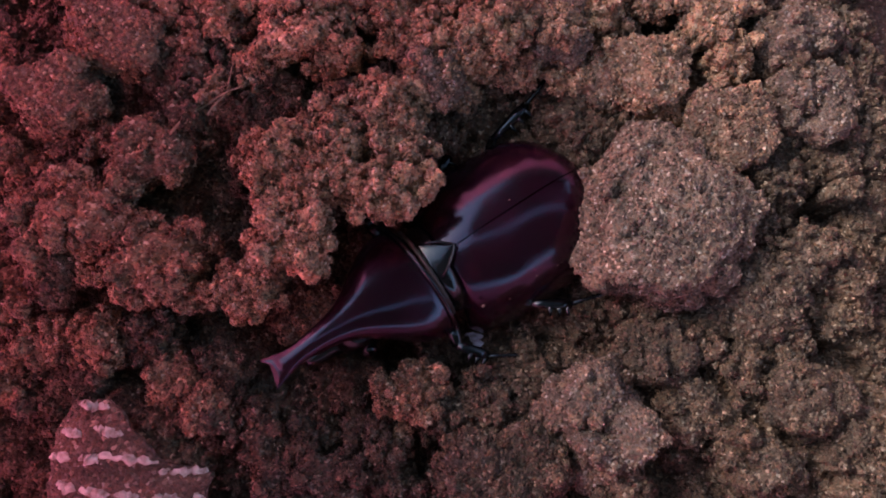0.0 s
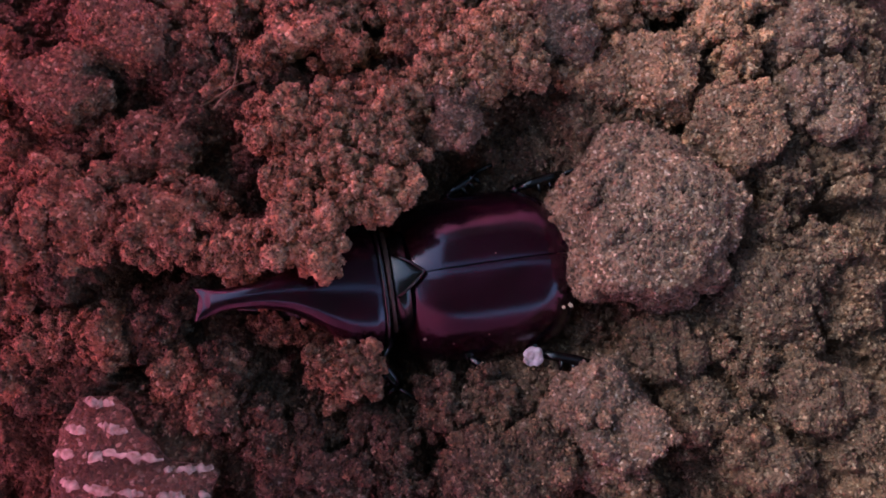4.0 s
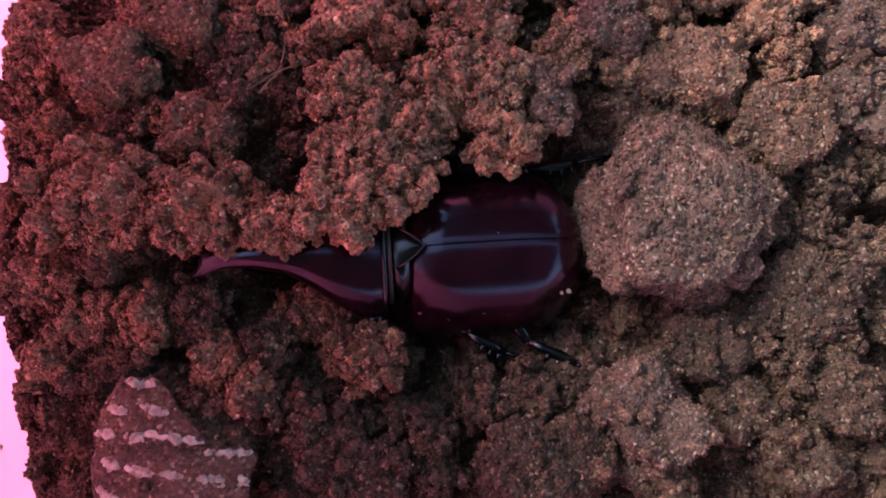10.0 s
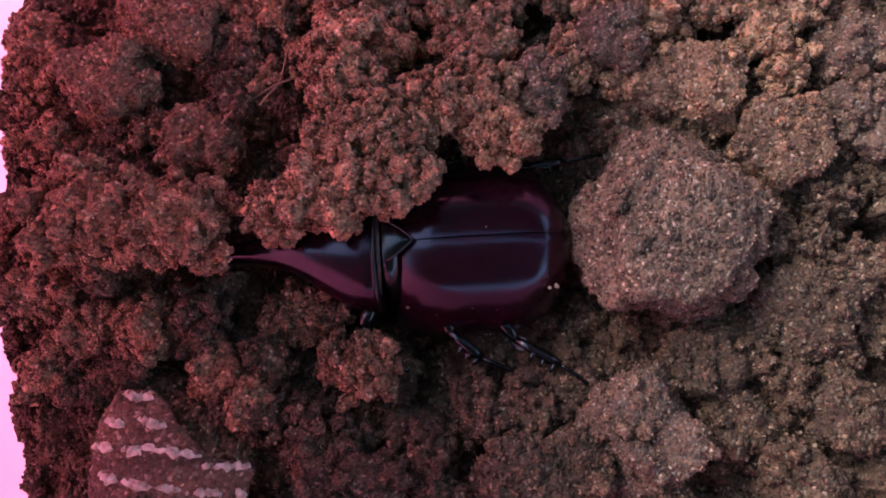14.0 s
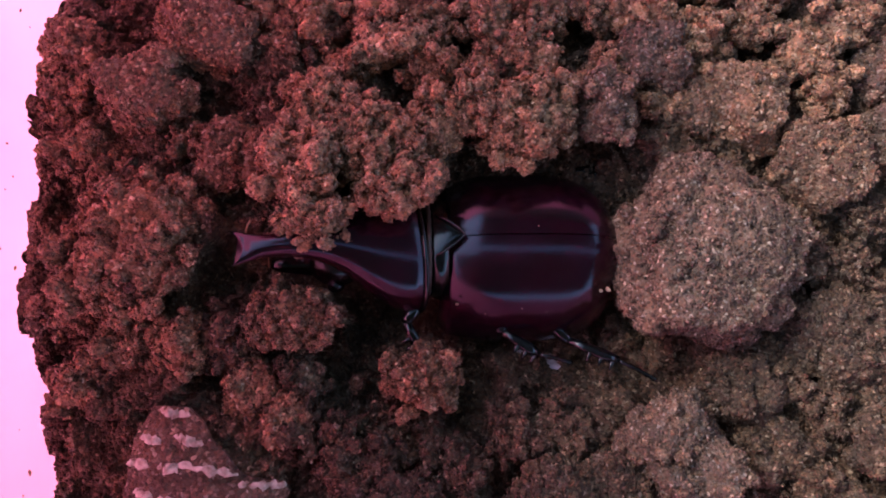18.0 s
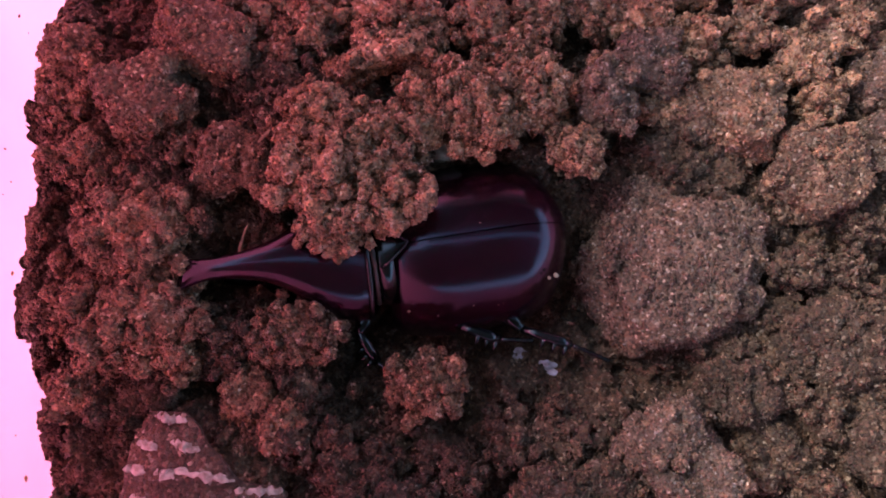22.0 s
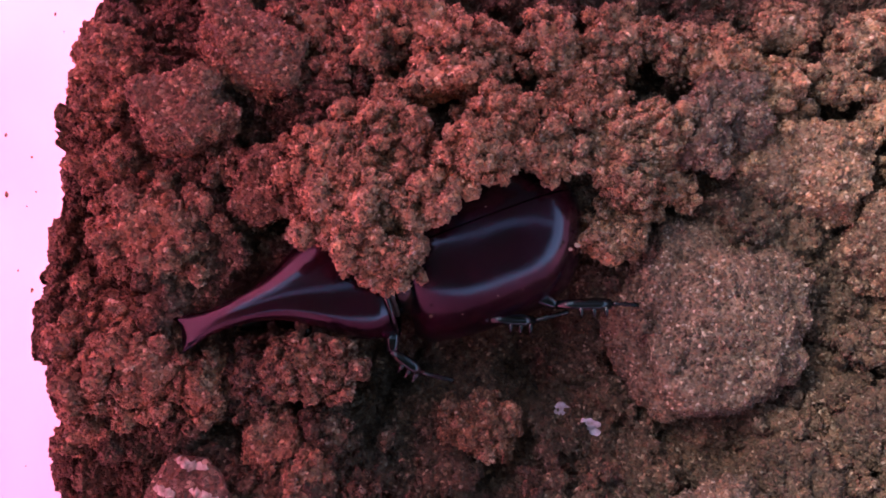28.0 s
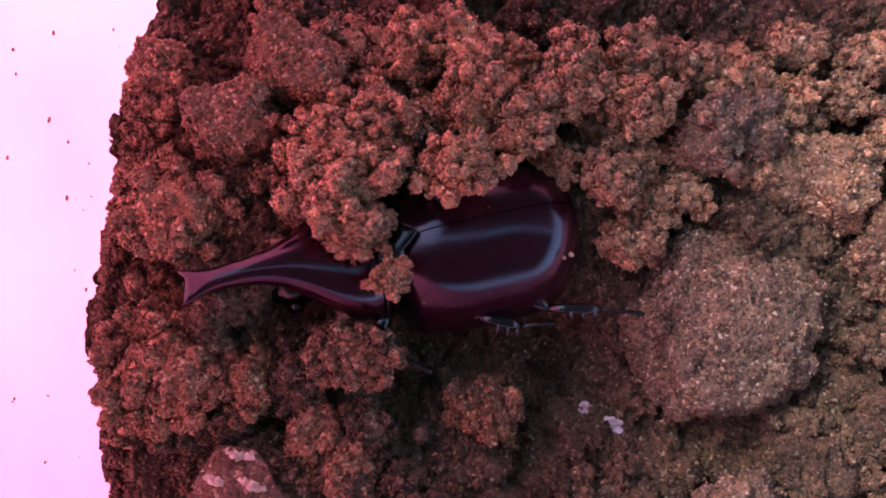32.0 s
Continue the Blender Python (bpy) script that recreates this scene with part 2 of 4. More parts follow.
def clod_shape(rx, ry, rz, seed, level, rough=1.0, chunk=0.22, square=2.6, facets=0):
    """A lump of soil: an uneven, blunt body, knobs of a few millimetres and grains of half a millimetre."""
    v, f = ball(level)
    power = (np.abs(v) ** square).sum(1) ** (-1 / square)
    r = np.array((rx, ry, rz))
    body = v * power[:, None]
    cut = np.random.default_rng(700 + seed)
    for i in range(facets):
        d = np.array((0.1, 0.1, 1.0)) if i == 0 else cut.normal(size=3) * (1, 1, 0.5)
        d /= np.linalg.norm(d)
        over = np.clip(body @ d - cut.uniform(0.70, 0.92), 0, None)
        body = body - over[:, None] * d * 0.9
    p = body * r * (1.12 if facets else 1.0)
    n = v / r
    n /= np.linalg.norm(n, axis=1)[:, None]
    mean = (rx + ry + rz) / 3
    shift = np.array((seed * 13.7, seed * 7.1, seed * 3.3))
    big = bumps(p + shift, mean * 1.3, seed) - 0.6
    mid = bumps(p + shift, 3.4, seed + 11) - 0.6
    small = bumps(p + shift, 1.5, seed + 23) - 0.6
    tiny = bumps(p + shift, 0.8, seed + 37) - 0.6
    fit = min(1.0, mean / 3.0)
    move = big * mean * chunk + rough * (mid * 1.0 + small * 0.6) * fit + (0.3 + 0.7 * rough) * tiny * 0.42 * fit
    return p + n * move[:, None], f


def crumb_poses(core, rx, rz, seed, count, sizes, low, high):
    """Poses of the crumbs that sit on a lump, sunk or raised by parts of their size."""
    pick = np.random.default_rng(900 + seed)
    crumbs = []
    while len(crumbs) < count:
        a, b = sizes[len(crumbs) * len(sizes) // count]
        r = pick.uniform(a, b)
        spot = core[pick.integers(len(core))] * (1 + pick.uniform(low, high) * r / rx)
        if spot[2] > -0.4 * rz:
            crumbs.append((spot, Euler(pick.uniform(0, 6.28, 3)), r, int(pick.integers(16))))
    return crumbs


def sand_on(core, faces, crumbs, count, seed, floor):
    """Grains of sand over a lump and over the crumbs on it."""
    vs, fs = grain_skin(core, faces, count, 0.2, 0.46, seed, floor)
    vs, fs, at = [vs], [fs], len(vs)
    pick = np.random.default_rng(seed)
    for spot, turn, r, k in crumbs:
        v, f = KNOBS[k]
        v = (v * r) @ np.array(turn.to_matrix()).T + spot
        g, t = grain_skin(v, f, int(12 + 29 * r * r), 0.2 + 0.02 * r, 0.38 + 0.05 * r, int(pick.integers(9999)), floor)
        vs.append(g)
        fs.append(t + at)
        at += len(g)
    return np.concatenate(vs), np.concatenate(fs)


def small_shape(seed, level):
    v, f = clod_shape(3.0, 2.6, 2.4, seed, level, 1.3, 0.5, 2.2)
    return v / 3.0, f


OCTA = np.array([(1, 0, 0), (-1, 0, 0), (0, 1, 0), (0, -1, 0), (0, 0, 1), (0, 0, -1)], dtype=float)
OCTA_FACES = np.array([(0, 2, 4), (2, 1, 4), (1, 3, 4), (3, 0, 4), (2, 0, 5), (1, 2, 5), (3, 1, 5), (0, 3, 5)])


def grain_shape(seed):
    """One angular grain of sand, about 1 in radius."""
    pick = np.random.default_rng(500 + seed)
    return OCTA * pick.uniform(0.8, 1.35, (6, 1)) + pick.uniform(-0.25, 0.25, (6, 3)), OCTA_FACES


GRAINS = [grain_shape(s) for s in range(24)]


def grains_on(spots, low, high, pick):
    """Joined grains at the given spots, each with its own size and turn."""
    count = len(spots)
    q = pick.normal(size=(count, 4))
    q /= np.linalg.norm(q, axis=1)[:, None]
    w, x, y, z = q.T
    m = np.stack([1 - 2 * (y * y + z * z), 2 * (x * y - w * z), 2 * (x * z + w * y),
                  2 * (x * y + w * z), 1 - 2 * (x * x + z * z), 2 * (y * z - w * x),
                  2 * (x * z - w * y), 2 * (y * z + w * x), 1 - 2 * (x * x + y * y)], 1).reshape(count, 3, 3)
    shapes = np.stack([g[0] for g in GRAINS])[pick.integers(len(GRAINS), size=count)]
    size = low + (high - low) * pick.uniform(0, 1, count) ** 1.5
    v = np.einsum("nij,nkj->nki", m, shapes) * size[:, None, None] + spots[:, None, :]
    f = GRAINS[0][1][None] + (np.arange(count) * len(GRAINS[0][0]))[:, None, None]
    return v.reshape(-1, 3), f.reshape(-1, 3)


def grain_skin(core, faces, count, low, high, seed, floor=-99.0):
    """Grains of sand stuck over a lump's faces, above a height."""
    pick = np.random.default_rng(300 + seed)
    tri = core[faces]
    area = np.linalg.norm(np.cross(tri[:, 1] - tri[:, 0], tri[:, 2] - tri[:, 0]), axis=1)
    area[tri[:, :, 2].mean(1) < floor] = 0
    chosen = tri[pick.choice(len(tri), count, p=area / area.sum())]
    mix = pick.dirichlet((1, 1, 1), count)
    return grains_on((chosen * mix[:, :, None]).sum(1), low, high, pick)


def crumb_shape(seed):
    """The lump inside a crumb of about 1 in radius."""
    v, f = small_shape(seed, 1)
    return v * 0.9, f


KNOBS = [crumb_shape(60 + s) for s in range(16)]
SPECKS = [small_shape(80 + s, 1) for s in range(8)]

# ---- the tub ----
TUB_X, TUB_Y, TUB_R = 82.1, 16.0, 150.0
FLOOR_Z, RIM_Z = -52.0, 87.0


def tub_radius(z):
    return TUB_R + (z + 10.0) * 0.16


def build_tub():
    tub = tagged(new("plastic_tub"), "round pink translucent plastic tub filled with crumbly soil", "tub")
    n, hs = 160, [FLOOR_Z + (RIM_Z - FLOOR_Z) * i / 14 for i in range(15)]
    verts, faces = [], []
    loops = [[tub_radius(z) for z in hs], [tub_radius(z) + 1.2 for z in hs]]
    for side in range(2):
        for i, z in enumerate(hs):
            for k in range(n):
                a = 2 * math.pi * k / n
                verts.append((TUB_X + loops[side][i] * math.cos(a), TUB_Y + loops[side][i] * math.sin(a), z))
    for side in range(2):
        for i in range(14):
            for k in range(n):
                a, b = side * 15 * n + i * n + k, side * 15 * n + i * n + (k + 1) % n
                faces.append((a, a + n, b + n, b) if side == 0 else (a, b, b + n, a + n))
    top = 14 * n
    for k in range(n):
        a, b = top + k, top + (k + 1) % n
        faces.append((a, a + 15 * n, b + 15 * n, b))
    piece("side", mesh_from("side", verts, faces, TUB), tub)
    ring = [(TUB_X + (tub_radius(RIM_Z) + 2) * math.cos(2 * math.pi * k / n), TUB_Y + (tub_radius(RIM_Z) + 2) * math.sin(2 * math.pi * k / n)) for k in range(n)]
    rv, rf = [], []
    for k, (x, y) in enumerate(ring):
        d = Vector((x - TUB_X, y - TUB_Y, 0)).normalized()
        for j in range(8):
            a = 2 * math.pi * j / 8
            rv.append((x + d.x * 2.4 * math.cos(a), y + d.y * 2.4 * math.cos(a), RIM_Z + 1.2 + 1.4 * math.sin(a)))
    for k in range(n):
        for j in range(8):
            a, b = k * 8, ((k + 1) % n) * 8
            rf.append((a + j, b + j, b + (j + 1) % 8, a + (j + 1) % 8))
    piece("rim", mesh_from("rim", rv, rf, TUB), tub, "rolled pink rim")
    bv = [(TUB_X + tub_radius(FLOOR_Z) * math.cos(2 * math.pi * k / n), TUB_Y + tub_radius(FLOOR_Z) * math.sin(2 * math.pi * k / n), z) for z in (FLOOR_Z, FLOOR_Z - 1.5) for k in range(n)]
    bf = [tuple(range(n)), tuple(range(2 * n - 1, n - 1, -1))] + [(k, k + n, (k + 1) % n + n, (k + 1) % n) for k in range(n)]
    piece("base", mesh_from("base", bv, bf, TUB), tub)
    return tub


build_tub()
table = new("floor", mesh_from("floor", [(-4000, -4000, FLOOR_Z - 1.7), (4000, -4000, FLOOR_Z - 1.7), (4000, 4000, FLOOR_Z - 1.7), (-4000, 4000, FLOOR_Z - 1.7),
                                         (-4000, -4000, FLOOR_Z - 40), (4000, -4000, FLOOR_Z - 40), (4000, 4000, FLOOR_Z - 40), (-4000, 4000, FLOOR_Z - 40)],
                                [(0, 1, 2, 3), (7, 6, 5, 4), (0, 4, 5, 1), (1, 5, 6, 2), (2, 6, 7, 3), (3, 7, 4, 0)], TABLE, False))
tagged(table, "brown wooden surface under the tub", "floor", kind="structure")

# unseen slabs overhead and walls, added to block sky and shape reflections
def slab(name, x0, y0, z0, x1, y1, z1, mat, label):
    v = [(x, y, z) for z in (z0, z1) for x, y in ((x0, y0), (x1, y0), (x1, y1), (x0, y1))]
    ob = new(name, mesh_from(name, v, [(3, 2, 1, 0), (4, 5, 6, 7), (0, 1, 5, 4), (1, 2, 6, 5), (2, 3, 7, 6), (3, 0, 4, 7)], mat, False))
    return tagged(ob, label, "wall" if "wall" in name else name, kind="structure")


slab("ceiling", -500, -2400, 2000, 2600, 200, 2100, BLOCKER_GREY, "unseen grey-green slab overhead on one side of a slit, shapes reflections")
slab("ceiling", -500, 440, 2000, 2600, 2500, 2100, BLOCKER_GREY, "unseen grey-green slab overhead on the other side of a slit, shapes reflections")
slab("ceiling", -1300, -2400, 2000, -502, 0, 2100, BLOCKER_GREY, "unseen grey-green slab overhead, added to block part of the sky")
slab("blocker_wall_south", -2300, -1120, FLOOR_Z - 1.7, 2300, -1000, 520, BLOCKER_GREY, "unseen grey-green low wall, added to shade the tub's side")
slab("blocker_wall_north", -450, 2250, FLOOR_Z - 1.7, 2600, 2400, 1998, BLOCKER_GREY, "unseen grey-green wall, added to block the sky")

# ---- the bed of soil: a sheet of crumbs heaped on crumbs ----
rng = np.random.default_rng(7)


def lines(lo, a, b, hi, fine):
    return np.concatenate([np.arange(lo, a, 3.0), np.arange(a, b, fine), np.arange(b, hi + 3.0, 3.0)])


GX = lines(-82, -76, 89, 236, 0.34)
GY = lines(-130, -46, 67, 180, 0.34)
BED_X, BED_Y = np.meshgrid(GX, GY)


def hollow(x, y, cx, cy, lx, ly, turn):
    c, s = math.cos(radians(turn)), math.sin(radians(turn))
    u, v = ((x - cx) * c + (y - cy) * s) / lx, (-(x - cx) * s + (y - cy) * c) / ly
    return np.exp(-(u * u + v * v) ** 1.5)


def bed_base(x, y):
    h = -7.0 + 0 * x
    r = np.hypot(x - TUB_X, y - TUB_Y)
    h = h - (3.8 - 1.6 * np.clip((y - 2.0) / 24.0, 0, 1) + 2.0 * np.clip((-12.0 - y) / 18.0, 0, 1)) * np.clip((r - TUB_R + 21.0) / 20.0, 0, 1.2) ** 1.5
    h = h - 9.0 * hollow(x, y, 3.0, -5.0, 34.0, 12.5, 12.0)
    h = h - 5.0 * hollow(x, y, -9.0, 3.0, 32.0, 11.5, 20.0)
    h = h - 3.0 * hollow(x, y, 22.0, -10.0, 14.0, 9.0, 0.0)
    h = h + 2.5 * hollow(x, y, -12.0, 30.0, 40.0, 12.0, 0.0)
    return h


def ripple(x, y, size, seed):
    """Smooth noise over the plan, from -1 to 1."""
    u, v = x / size, y / size
    i, j = np.floor(u).astype(np.int64), np.floor(v).astype(np.int64)
    a, b = u - i, v - j
    a, b = a * a * (3 - 2 * a), b * b * (3 - 2 * b)
    k = np.zeros_like(i)
    low = hashed(i, j, k, seed) * (1 - a) + hashed(i + 1, j, k, seed) * a
    high = hashed(i, j + 1, k, seed) * (1 - a) + hashed(i + 1, j + 1, k, seed) * a
    return 2 * (low * (1 - b) + high * b) - 1


def build_bed():
    h = 0 * BED_X
    sizes = [(4.5, 800), (2.8, 2500), (1.7, 9000), (1.0, 20000), (0.62, 36000), (0.36, 60000)]
    for radius, count in sizes:
        xs = rng.uniform(-76, 89, count)
        ys = rng.uniform(-46, 67, count)
        rs = radius * rng.uniform(0.65, 1.3, count)
        sq = rng.uniform(0.7, 1.3, count)
        for x, y, r, q in zip(xs, ys, rs, sq):
            i0, i1 = np.searchsorted(GX, (x - r, x + r))
            j0, j1 = np.searchsorted(GY, (y - r * q, y + r * q))
            if i1 - i0 < 2 or j1 - j0 < 2:
                continue
            ic, jc = min((i0 + i1) // 2, len(GX) - 1), min((j0 + j1) // 2, len(GY) - 1)
            d = ((GX[i0:i1] - x) / r)[None, :] ** 2 + ((GY[j0:j1] - y) / (r * q))[:, None] ** 2
            top = h[jc, ic] - 0.35 * r + 0.8 * r * np.sqrt(np.clip(1 - d, 0, 1))
            win = h[j0:j1, i0:i1]
            np.copyto(win, np.maximum(win, np.where(d < 1, top, -99)))
    # crumbs are never round: shift the relief about before it is laid on the bed
    sx = BED_X + 0.75 * ripple(BED_X, BED_Y, 2.1, 3) + 0.25 * ripple(BED_X, BED_Y, 0.8, 4)
    sy = BED_Y + 0.75 * ripple(BED_X, BED_Y, 2.1, 5) + 0.25 * ripple(BED_X, BED_Y, 0.8, 6)
    ii = np.clip(np.searchsorted(GX, sx), 0, len(GX) - 1)
    jj = np.clip(np.searchsorted(GY, sy), 0, len(GY) - 1)
    h = h[jj, ii] + 0.22 * ripple(BED_X, BED_Y, 0.6, 8)
    return bed_base(BED_X, BED_Y) + (h - np.median(h[::4, ::4])) * 1.05


BED_H = build_bed()


def bed_z(x, y):
    return float(BED_H[min(np.searchsorted(GY, y), len(GY) - 1), min(np.searchsorted(GX, x), len(GX) - 1)])


def link_bed():
    ny, nx = BED_H.shape
    jitter = rng.normal(0, 0.05, (2, ny, nx))
    x, y = BED_X + jitter[0] - TUB_X, BED_Y + jitter[1] - TUB_Y
    far, limit = np.hypot(x, y), tub_radius(BED_H) - 0.2
    inside = far < limit + 1.6
    pull = np.minimum(1.0, limit / np.maximum(far, 1.0))
    v = np.stack([TUB_X + x * pull, TUB_Y + y * pull, BED_H], -1).reshape(-1, 3)
    idx = np.arange(ny * nx).reshape(ny, nx)
    quads = np.stack([idx[:-1, :-1], idx[:-1, 1:], idx[1:, 1:], idx[1:, :-1]], -1).reshape(-1, 4)
    keep = inside.reshape(-1)[quads].all(1)
    quads = quads[keep]
    used = np.zeros(ny * nx, dtype=np.int64)
    used[quads.ravel()] = 1
    remap = np.cumsum(used) - 1
    ob = new("ground", mesh_from("ground", v[used > 0], remap[quads], SOIL_DARK))
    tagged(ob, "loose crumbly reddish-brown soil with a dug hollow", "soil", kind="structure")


link_bed()

# ---- loose crumbs strewn over the bed ----


def build_crumbs():
    vs, fs, at = [], [], 0
    for i in range(640):
        shape, faces = KNOBS[i % 16]
        r = rng.uniform(0.7, 1.8)
        x, y = rng.uniform(-72, 86), rng.uniform(-44, 64)
        if math.hypot(x - TUB_X, y - TUB_Y) > TUB_R - 1.5:
            continue
        m = np.array(Euler(rng.uniform(0, 6.28, 3)).to_matrix())
        vs.append(shape @ m.T * r + (x, y, bed_z(x, y) + 0.25 * r))
        fs.append(faces + at)
        at += len(shape)
    for i in range(260):
        shape, faces = KNOBS[i % 16]
        r = rng.uniform(0.5, 1.5)
        a, d = radians(rng.uniform(160, 207)), TUB_R - 0.4 - r - 1.6 * rng.uniform(0, 1) ** 2
        x, y = TUB_X + d * math.cos(a), TUB_Y + d * math.sin(a)
        m = np.array(Euler(rng.uniform(0, 6.28, 3)).to_matrix())
        vs.append(shape @ m.T * r + (x, y, bed_z(x, y) + 0.35 * r))
        fs.append(faces + at)
        at += len(shape)
    for v, f in [grain_skin(v, f, 30, 0.22, 0.42, i) for i, (v, f) in enumerate(zip(vs, [f - f.min() for f in fs]))]:
        vs.append(v)
        fs.append(f + at)
        at += len(v)
    x, y = rng.uniform(-72, 88, 30000), rng.uniform(-45, 66, 30000)
    keep = np.hypot(x - TUB_X, y - TUB_Y) < TUB_R - 1.2
    x, y = x[keep], y[keep]
    v, f = grains_on(np.stack([x, y, np.array([bed_z(a, b) for a, b in zip(x, y)]) + 0.1], 1), 0.22, 0.55, rng)
    ob = new("soil_crumbs", mesh_from("soil_crumbs", np.concatenate(vs + [v]), np.concatenate(fs + [f + at]), SOIL_DARK))
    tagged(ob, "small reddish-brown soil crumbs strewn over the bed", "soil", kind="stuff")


build_crumbs()

# ---- clods ----
CRUMB_MESHES = {m.name: [mesh_from("crumb", v, f, m) for v, f in KNOBS] for m in (SOIL, SOIL_BLOCK, SOIL_GREY, SOIL_PALE, SOIL_DARK)}


def clod(x, y, z, rx, ry, rz, seed, level=5, mat=None, turn=0.0, rough=1.0, label="", chunk=0.36, square=2.6):
    """A lump of soil: a core, the grains stuck to it and the crumbs on it; levels 0 and -1 are loose clumps."""
    loose = level <= 0
    mat = mat or SOIL
    v, f = clod_shape(rx, ry, rz, seed, 3 if loose else level - 1, rough, chunk, 2.3 if loose else square, 0 if loose else 8)
    size = min(1.0, (rx + ry) / 11.0)
    if loose:
        ob = new("soil_clump")
        crumbs = crumb_poses(v, rx, rz, seed, 84 if level == 0 else 44, [(1.2 * size, 2.0 * size), (0.8 * size, 1.3 * size), (0.45, 0.8)], -0.15, 1.05)
        grains = 420 if level == 0 else 160
    else:
        ob = new("soil_clod")
        crumbs = crumb_poses(v, rx, rz, seed, 30 if rx > 6 else 18, [(0.9, 1.6), (0.6, 1.0)], -0.3, 0.4)
        grains = int(10 * (rx * ry + rx * rz + ry * rz))
    piece("core", mesh_from("core", v * 0.9 if loose else v, f, mat), ob)
    tagged(piece("sand", mesh_from("sand", *sand_on(v, f, crumbs, grains, seed, -0.4 * rz), mat), ob), kind="stuff")
    for spot, way, r, k in crumbs:
        piece("crumb", CRUMB_MESHES[mat.name][k], ob).matrix_basis = Matrix.LocRotScale(Vector(spot) * MM, way, (r, r, r))
    ob.matrix_basis = pose(x * MM, y * MM, z * MM, 0, 0, turn)
    return tagged(ob, label or "rounded crumbly reddish-brown soil clod on the bed", "soil clod", "clods of soil")


COMPACT = "compact grey-brown soil clod with a grainy face"
# beside the hollow
clod(27.6, 37.2, -2.2, 5.2, 5, 4.5, 1, mat=SOIL_GREY, label=COMPACT)
clod(41.8, 30.5, -3.2, 10.5, 6.7, 5.5, 2, mat=SOIL_PALE, turn=8)
clod(54.9, 20.9, -2.7, 7.9, 6.6, 5, 3)
clod(69.6, 38.6, -3.2, 7, 5.6, 4.5, 4, mat=SOIL_GREY, label=COMPACT)
clod(69.4, 26.7, -3.7, 7.2, 6.8, 4.5, 5, mat=SOIL_GREY, label=COMPACT)
clod(56.8, -6, -3.2, 8.4, 6.3, 5, 6, mat=SOIL_DARK)
clod(67.7, 1.3, -3.2, 5.2, 4.3, 4.2, 7, 4, mat=SOIL_DARK)
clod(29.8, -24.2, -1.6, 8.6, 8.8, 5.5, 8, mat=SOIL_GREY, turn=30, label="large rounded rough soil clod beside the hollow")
clod(40.8, -14.7, -3.7, 4.9, 4.9, 4.5, 9, mat=SOIL_DARK)
clod(64.3, -23.1, -3.2, 6.7, 5.9, 5, 10, mat=SOIL_DARK)
clod(14.5, -30.9, -3.2, 9.8, 6.1, 4.5, 11, mat=SOIL_DARK)
clod(57.1, -32.1, -3.2, 5.7, 4.1, 4, 12, 4, mat=SOIL_DARK)
clod(46.4, -23.9, -4.7, 4.8, 4.8, 4, 13, 4, mat=SOIL_DARK)
clod(-49.4, 26.5, -1.6, 6.4, 5.4, 5.3, 14, rough=0.5, turn=12, chunk=0.2, square=4.5, label="smooth blocky red-brown soil clod near the tub's side")
clod(-42.6, 36.5, -1.6, 7.4, 4.6, 5.3, 15, rough=0.5, turn=-8, chunk=0.2, square=4.5, label="smooth blocky red-brown soil clod near the tub's side")
clod(-36.2, 17.7, -3.2, 5.7, 4.9, 4.5, 16)
clod(-61.4, 33.7, -6.2, 4.6, 4.1, 4.5, 17)
clod(-32.8, -15.7, -5.2, 3.6, 3.6, 3.6, 18, 4)
clod(-27.9, -20.4, -3.2, 2.3, 2.9, 3, 19, 4)
clod(-11.4, -31.4, -3.7, 7.2, 4.1, 4, 20, mat=SOIL_DARK)
clod(-18.6, -26.7, -4.2, 4.3, 3.6, 3.6, 21, 4, mat=SOIL_DARK)
clod(-14.4, 36.7, -1.2, 4.8, 3.4, 3.6, 22, 4, mat=SOIL_PALE)

# loose clumps that stay where they lie
LOOSE = ((-28.1, 28.2), (-21.3, 32.2), (-8.2, 34.7), (-1.9, 27.4), (7.1, 35.3), (10.7, 29.7), (-60.4, 18.1), (-55.3, 14.4), (-57.7, -3.7), (-51.0, -10.1), (-43.2, -10.1), (-57.3, -16.5))
LOOSE_LOW = ((-21.2, -22.8), (-14.7, -26.8), (-1.8, -27.7), (5.7, -21.5), (12.4, -21.5), (-36.9, -10.0), (-25.6, -15.2), (-51.7, -20.4), (-0.1, -33.4))
LOOSE_FAR = ((30.9, 30.5), (19.8, 32.0), (52.0, 5.7), (59.4, 5.0), (63.8, 12.5), (47.6, -13.8), (54.6, -17.2), (62.3, -12.8), (33.1, -34.4), (52.0, -28.4), (-31.7, 35.6), (-44.0, 20.0), (-62.0, 27.0))
LOOSE_TOP = ((-27.0, 41.5), (-17.5, 44.0), (-9.0, 42.5), (0.5, 43.0), (9.5, 46.0), (18.0, 47.0), (3.5, 37.5), (-36.0, 42.0), (26.0, 46.0),
             (35.5, 42.5), (44.5, 45.0), (54.0, 41.0), (61.0, 46.5), (49.0, 52.0), (36.0, 52.5), (57.0, 33.5), (-46.0, 46.0))
spread = random.Random(4)
